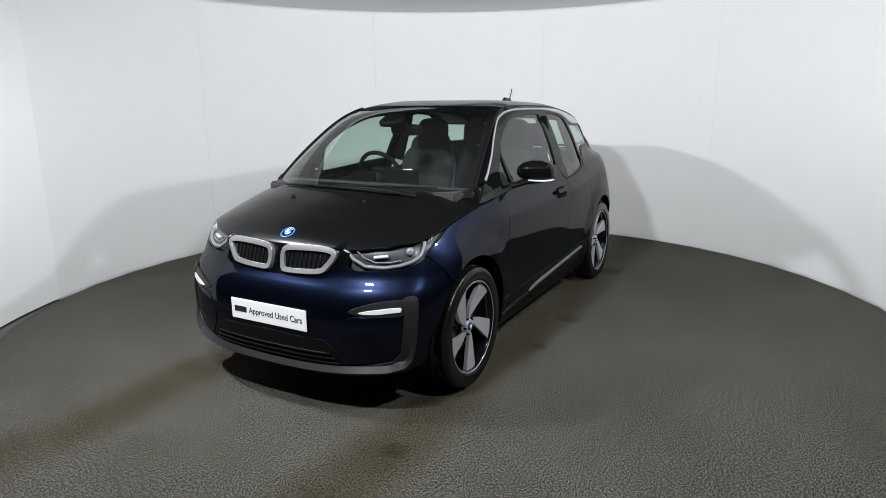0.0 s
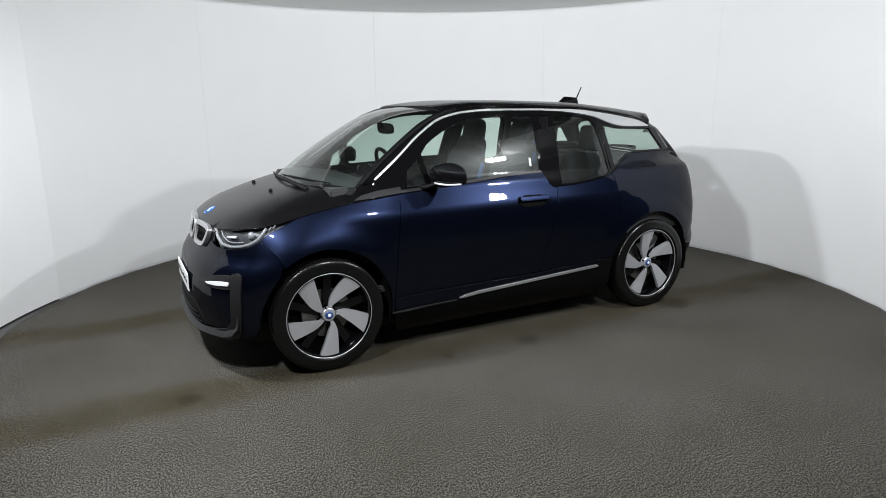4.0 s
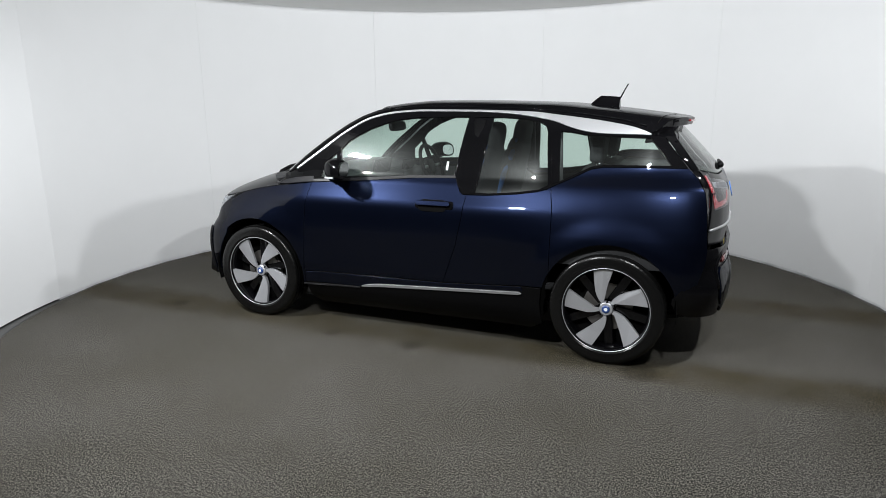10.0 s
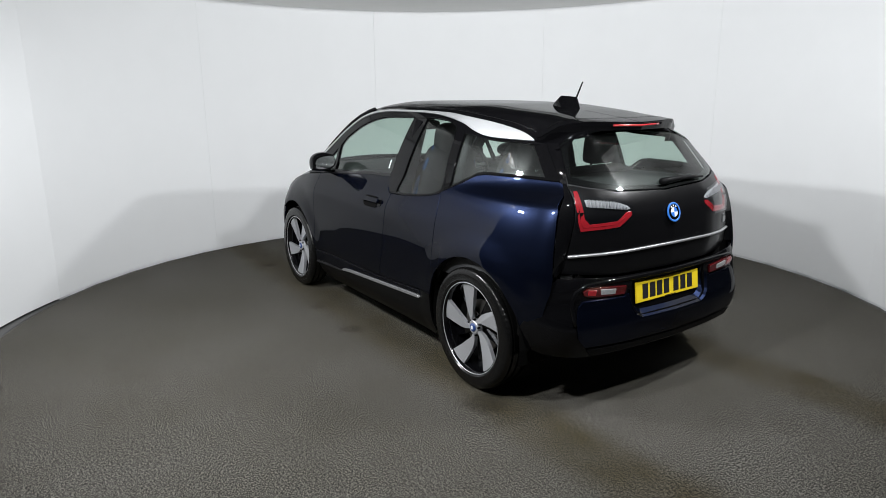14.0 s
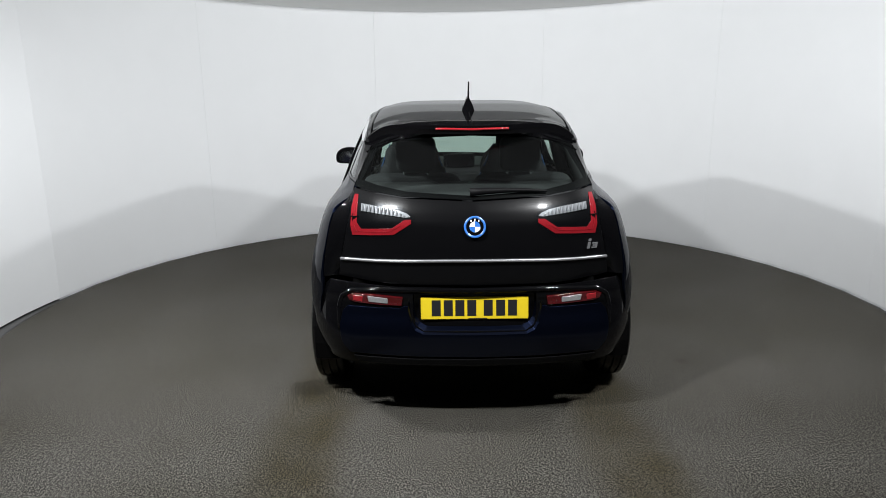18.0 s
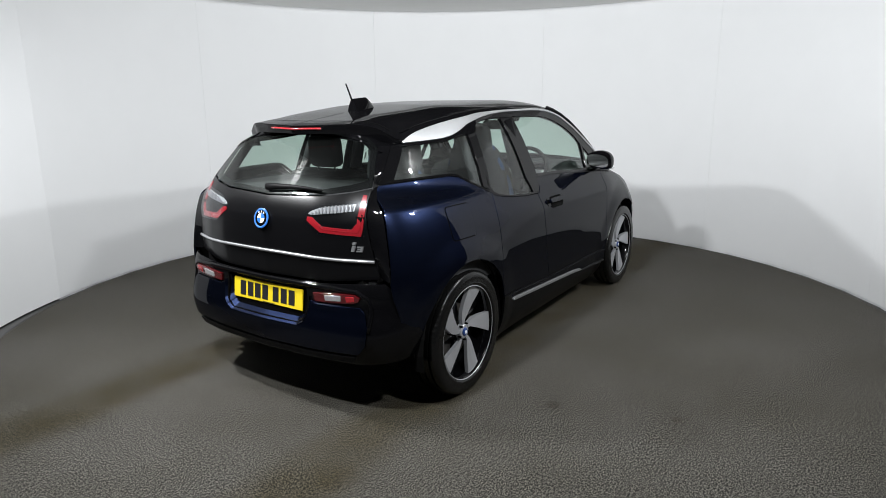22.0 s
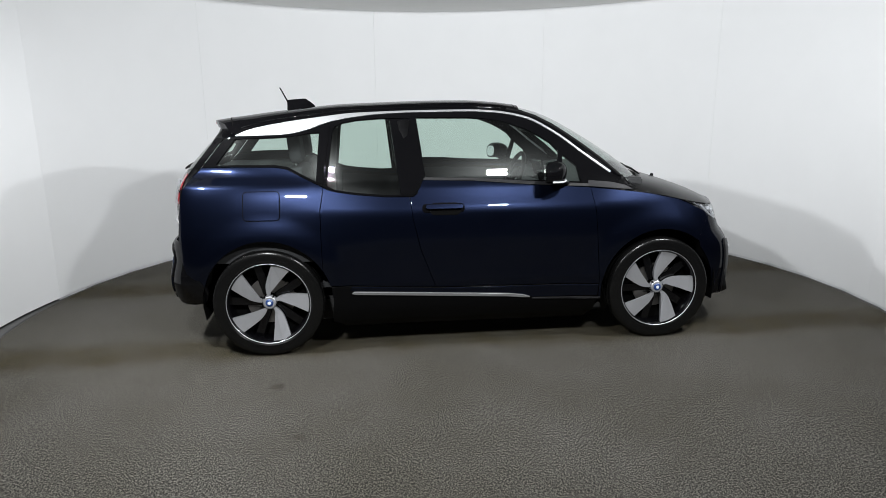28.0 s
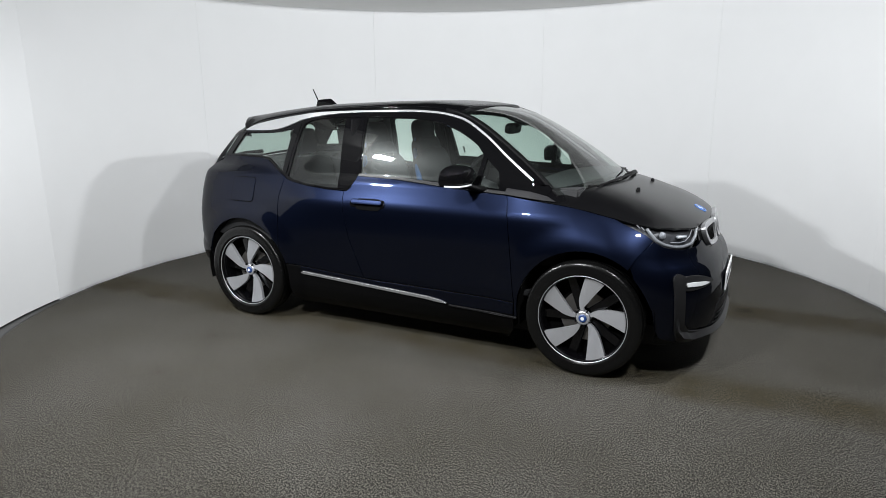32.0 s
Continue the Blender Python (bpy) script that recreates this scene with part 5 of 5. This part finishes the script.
# spoiler: a drooping rear face under the roof's edge, its underside, and cheeks that run into the pillars
SPOILER = [(-1.44, 0.556), (-1.47, 0.551), (-1.49, 0.544), (-1.52, 0.514), (-1.545, 0.469), (-1.605, 0.379), (-1.655, 0.219), (-1.682, 0.0)]
SPOILER = [tuple(q) for q in dense(SPOILER + [(x, -y) for x, y in SPOILER[-2::-1]], 0.04, False)]
top_row = [Vector(roof(x, y)) + Vector((0, 0, -0.003)) for x, y in SPOILER]
low_row = [p + Vector((0.016, -0.012 * p.y, -0.040 - 0.022 * (abs(p.y) / 0.55) ** 2)) for p in top_row]
glass_z = Curve((0.0, 1.424), (0.2, 1.420), (0.38, 1.400), (0.47, 1.375), (0.56, 1.34))
in_row = [Vector(hatch(p.y * 0.97, glass_z(abs(p.y)))) + Vector((-0.004, 0, 0)) for p in top_row]
ruled("spoiler_face", top_row, low_row, GLOSS, car, "gloss black drooping spoiler edge")
ruled("spoiler_underside", low_row, in_row, GLOSS, car, "gloss black spoiler underside")
tube("third_brake_lamp", [p.lerp(q, 0.36) + Vector((-0.002, 0, 0)) for p, q in zip(top_row, low_row) if abs(p.y) < 0.19], 0.0075, RED, car, "slim red brake lamp in the spoiler edge", sides=8, flat=0.8)
for mir in (False, True):
    up_ = [low_row[k] for k in range(0, 9)]
    dn_ = [Vector(side(-1.44 - 0.0125 * k, 1.362)) if k < 5 else Vector(hatch(0.520 - 0.014 * (k - 5), 1.362 + 0.006 * (k - 5))) for k in range(0, 9)]
    ruled("spoiler_cheek", up_, dn_, GLOSS, car, "gloss black spoiler cheek", mir)
blade = [hatch(y, 1.158 + 0.012 * math.cos((y + 0.17) * 6)) for y in (0.02, -0.05, -0.15, -0.25, -0.35)]
tube("rear_wiper", [(x - 0.018, y, z) for x, y, z in blade], [0.020, 0.017, 0.013, 0.010, 0.006], PLASTIC, car, "black rear wiper", sides=8)
base_p = roof(-1.20, 0)
bm = bmesh.new()
rows = []
for i in range(13):
    t = i / 12
    x = -1.0 - 0.195 * t
    top = 0.010 + 0.058 * min(1, t * 2.9) ** 0.85 + 0.006 * t
    z0 = roof(x, 0)[2] - 0.004
    w = 0.006 + 0.030 * math.sin(min(1, t * 1.4) * math.pi / 2)
    rows.append([bm.verts.new((x, w * c, z0 + h)) for c, h in ((1, 0), (0.72, top * 0.45), (0.25, top * 0.92), (0, top), (-0.25, top * 0.92), (-0.72, top * 0.45), (-1, 0))])
for p, q in zip(rows, rows[1:]):
    for k in range(6):
        bm.faces.new((p[k], p[k + 1], q[k + 1], q[k]))
bm.faces.new(rows[0])
bm.faces.new(rows[-1][::-1])
ant = empty("antenna", car, "black fin antenna with a short mast")
part("fin", bm, GLOSS, ant, "", True)
tube("mast", [(-1.178, 0, base_p[2] + 0.03), (-1.243, 0, 1.690)], [0.006, 0.004], PLASTIC, ant, "thin black mast", sides=8)

# ---- cabin ----
def cushion(name, at, size, material, parent, label="", tilt=0, power=0.55):
    bm = bmesh.new()
    bmesh.ops.create_uvsphere(bm, u_segments=28, v_segments=18, radius=1)
    for v in bm.verts:
        v.co = Vector([math.copysign(abs(c) ** power, c) * h / 2 for c, h in zip(v.co, size)])
    ob = part(name, bm, material, parent, label, True, 80)
    ob.matrix_basis = pose(*at, 0, tilt, 0)
    return ob


for y in (0.36, -0.36):
    st = empty("front_seat", car, "dark front seat with a tall back and blue edging")
    cushion("seat_base", (0.10, y, 0.62), (0.52, 0.50, 0.18), CLOTH, st)
    cushion("backrest", (-0.29, y, 0.92), (0.17, 0.50, 0.62), CLOTH, st, "", -14)
    cushion("shoulder", (-0.37, y, 1.16), (0.13, 0.38, 0.30), CLOTH, st, "", -12)
    cushion("headrest", (-0.41, y, 1.325), (0.11, 0.27, 0.24), CLOTH, st, "", -10)
    for k in (1, -1):
        tube("seat_edging", [(-0.25, y + k * 0.252, 0.76), (-0.305, y + k * 0.254, 0.95), (-0.345, y + k * 0.236, 1.08), (-0.385, y + k * 0.190, 1.20), (-0.405, y + k * 0.150, 1.30)], [0.024, 0.026, 0.024, 0.018, 0.010], STRAP, st, "blue seat edging", sides=8, flat=0.3, up=(0, 1, 0))
for y in (0.33, -0.33):
    st = empty("rear_seat", car, "dark rear seat with a low headrest")
    cushion("seat_base", (-0.72, y, 0.66), (0.50, 0.54, 0.18), CLOTH, st)
    cushion("backrest", (-1.07, y, 0.90), (0.14, 0.60, 0.54), CLOTH, st, "", -10, 0.28)
    cushion("headrest", (-1.12, y * 0.92, 1.285), (0.09, 0.235, 0.20), CLOTH, st, "", -6, 0.35)
    for k in (-0.07, 0.07):
        tube("headrest_post", [(-1.11, y * 0.92 + k, 1.12), (-1.12, y * 0.92 + k, 1.20)], 0.007, CHROME, st, "", sides=6)
    tube("seat_belt", [(-0.98, y + math.copysign(0.24, y), 0.72), (-1.06, y + math.copysign(0.25, y), 0.98), (-1.14, y + math.copysign(0.25, y), 1.13)], 0.018, STRAP, st, "blue seat belt", sides=6, flat=0.3, up=(1, 0, 0))
dash = empty("dashboard", car, "dark dashboard with a raised display")
bm = bmesh.new()
prof = [(1.20, 1.075), (1.02, 1.085), (0.86, 1.065), (0.70, 1.035), (0.62, 0.985), (0.64, 0.90), (0.74, 0.80), (0.78, 0.60), (1.15, 0.6)]
bm = prism(prof, -0.70, 0.70, 0.012)
part("dash_body", bm, DASH, dash, "", False)
cushion("display", (0.66, 0.0, 1.085), (0.03, 0.27, 0.12), GLOSS, dash, "dark display screen", -12, 0.3)
cushion("instrument_screen", (0.60, -0.36, 1.06), (0.03, 0.20, 0.08), GLOSS, dash, "small instrument screen", -14, 0.3)
sw = empty("steering_wheel", car, "dark three-spoke steering wheel")
sw.matrix_basis = pose(0.38, -0.36, 1.055, 0, -68, 0)
tube("wheel_rim", [(0.18 * math.cos(a), 0.18 * math.sin(a), 0) for a in [2 * math.pi * i / 40 for i in range(40)]], 0.016, PLASTIC, sw, "", closed=True, sides=10)
cushion("wheel_hub", (0, 0, -0.015), (0.14, 0.13, 0.05), PLASTIC, sw)
for a in (0, 90, 180, 270)[1:]:
    c, s_ = math.cos(radians(a)), math.sin(radians(a))
    tube("wheel_spoke", [(0.05 * c, 0.05 * s_, -0.01), (0.17 * c, 0.17 * s_, 0)], 0.014, SILVER if a != 180 else PLASTIC, sw, "", sides=8, flat=0.5)
tube("steering_column", [(0.40, -0.36, 1.04), (0.62, -0.36, 0.96)], 0.05, DASH, car, "dark steering column", sides=14)
mr = empty("rear_view_mirror", car, "dark rear-view mirror under the windscreen top")
cushion("mirror_body", (0.53, -0.03, 1.395), (0.05, 0.25, 0.075), PLASTIC, mr, "", 8, 0.5)
tube("mirror_stem", [(0.55, -0.03, 1.41), (0.62, -0.03, 1.475)], 0.016, PLASTIC, mr, "", sides=8)
cushion("sensor_box", (0.60, -0.10, 1.462), (0.16, 0.16, 0.05), PLASTIC, mr, "", 22, 0.5)
LINE = [(0.40, -0.50), (0.40, 0.50), (-1.28, 0.46), (-1.28, -0.46)]
sheet("headlining", LINE, roof, LINING, car, "grey cloth headlining", off=-0.045, cell=0.08, lip=0)
for mir in (False, True):
    sheet("door_card", [(0.75, 0.45), (0.75, 1.02), (0.0, 1.07), (-0.30, 1.08), (-0.40, 0.99), (-0.86, 1.03), (-0.88, 0.45)], side, DASH, car, "dark inner door trim", mirror=mir, cell=0.08, off=-0.075, lip=0)
    sheet("boot_trim", [(-0.92, 0.60), (-0.92, 1.05), (-1.2, 1.165), (-1.62, 1.165), (-1.66, 0.60)], side, DASH, car, "dark boot side trim", mirror=mir, cell=0.08, off=-0.06, lip=0)
    tube("grab_pillar", [(-0.40, (-1 if mir else 1) * 0.60, 1.46), (-0.385, (-1 if mir else 1) * 0.70, 1.10)], 0.045, PLASTIC, car, "dark inner door pillar", sides=10)
    tube("rear_inner_pillar", [(-0.90, (-1 if mir else 1) * 0.575, 1.44), (-0.94, (-1 if mir else 1) * 0.71, 1.08)], 0.032, DASH, car, "dark inner rear pillar", sides=10)
part("parcel_floor", box(-1.74, -1.14, -0.60, 0.60, 1.115, 1.13, 0.005), DASH, car, "dark boot cover")
part("cabin_floor", box(-1.1, 1.1, -0.74, 0.74, 0.40, 0.44, 0.01), DASH, car, "dark cabin floor")
part("firewall", box(1.10, 1.16, -0.70, 0.70, 0.4, 1.04, 0.01), DARK, car)
part("boot_wall", box(-1.84, -1.80, -0.60, 0.60, 0.40, 1.06, 0.01), DARK, car)

# ---- turning ----
def turn(t, off=(0, 0)):
    a = radians(TURN_0 + TURN_RATE * t)
    return Matrix.Rotation(a, 4, "Z") @ Matrix.Translation((off[0], off[1], 0))


def motions():
    times = [float(i) for i in range(33)]
    walk(turntable, [(t, turn(t)) for t in times])
    walk(car, [(t, turn(t, SEAT)) for t in times])


motions()
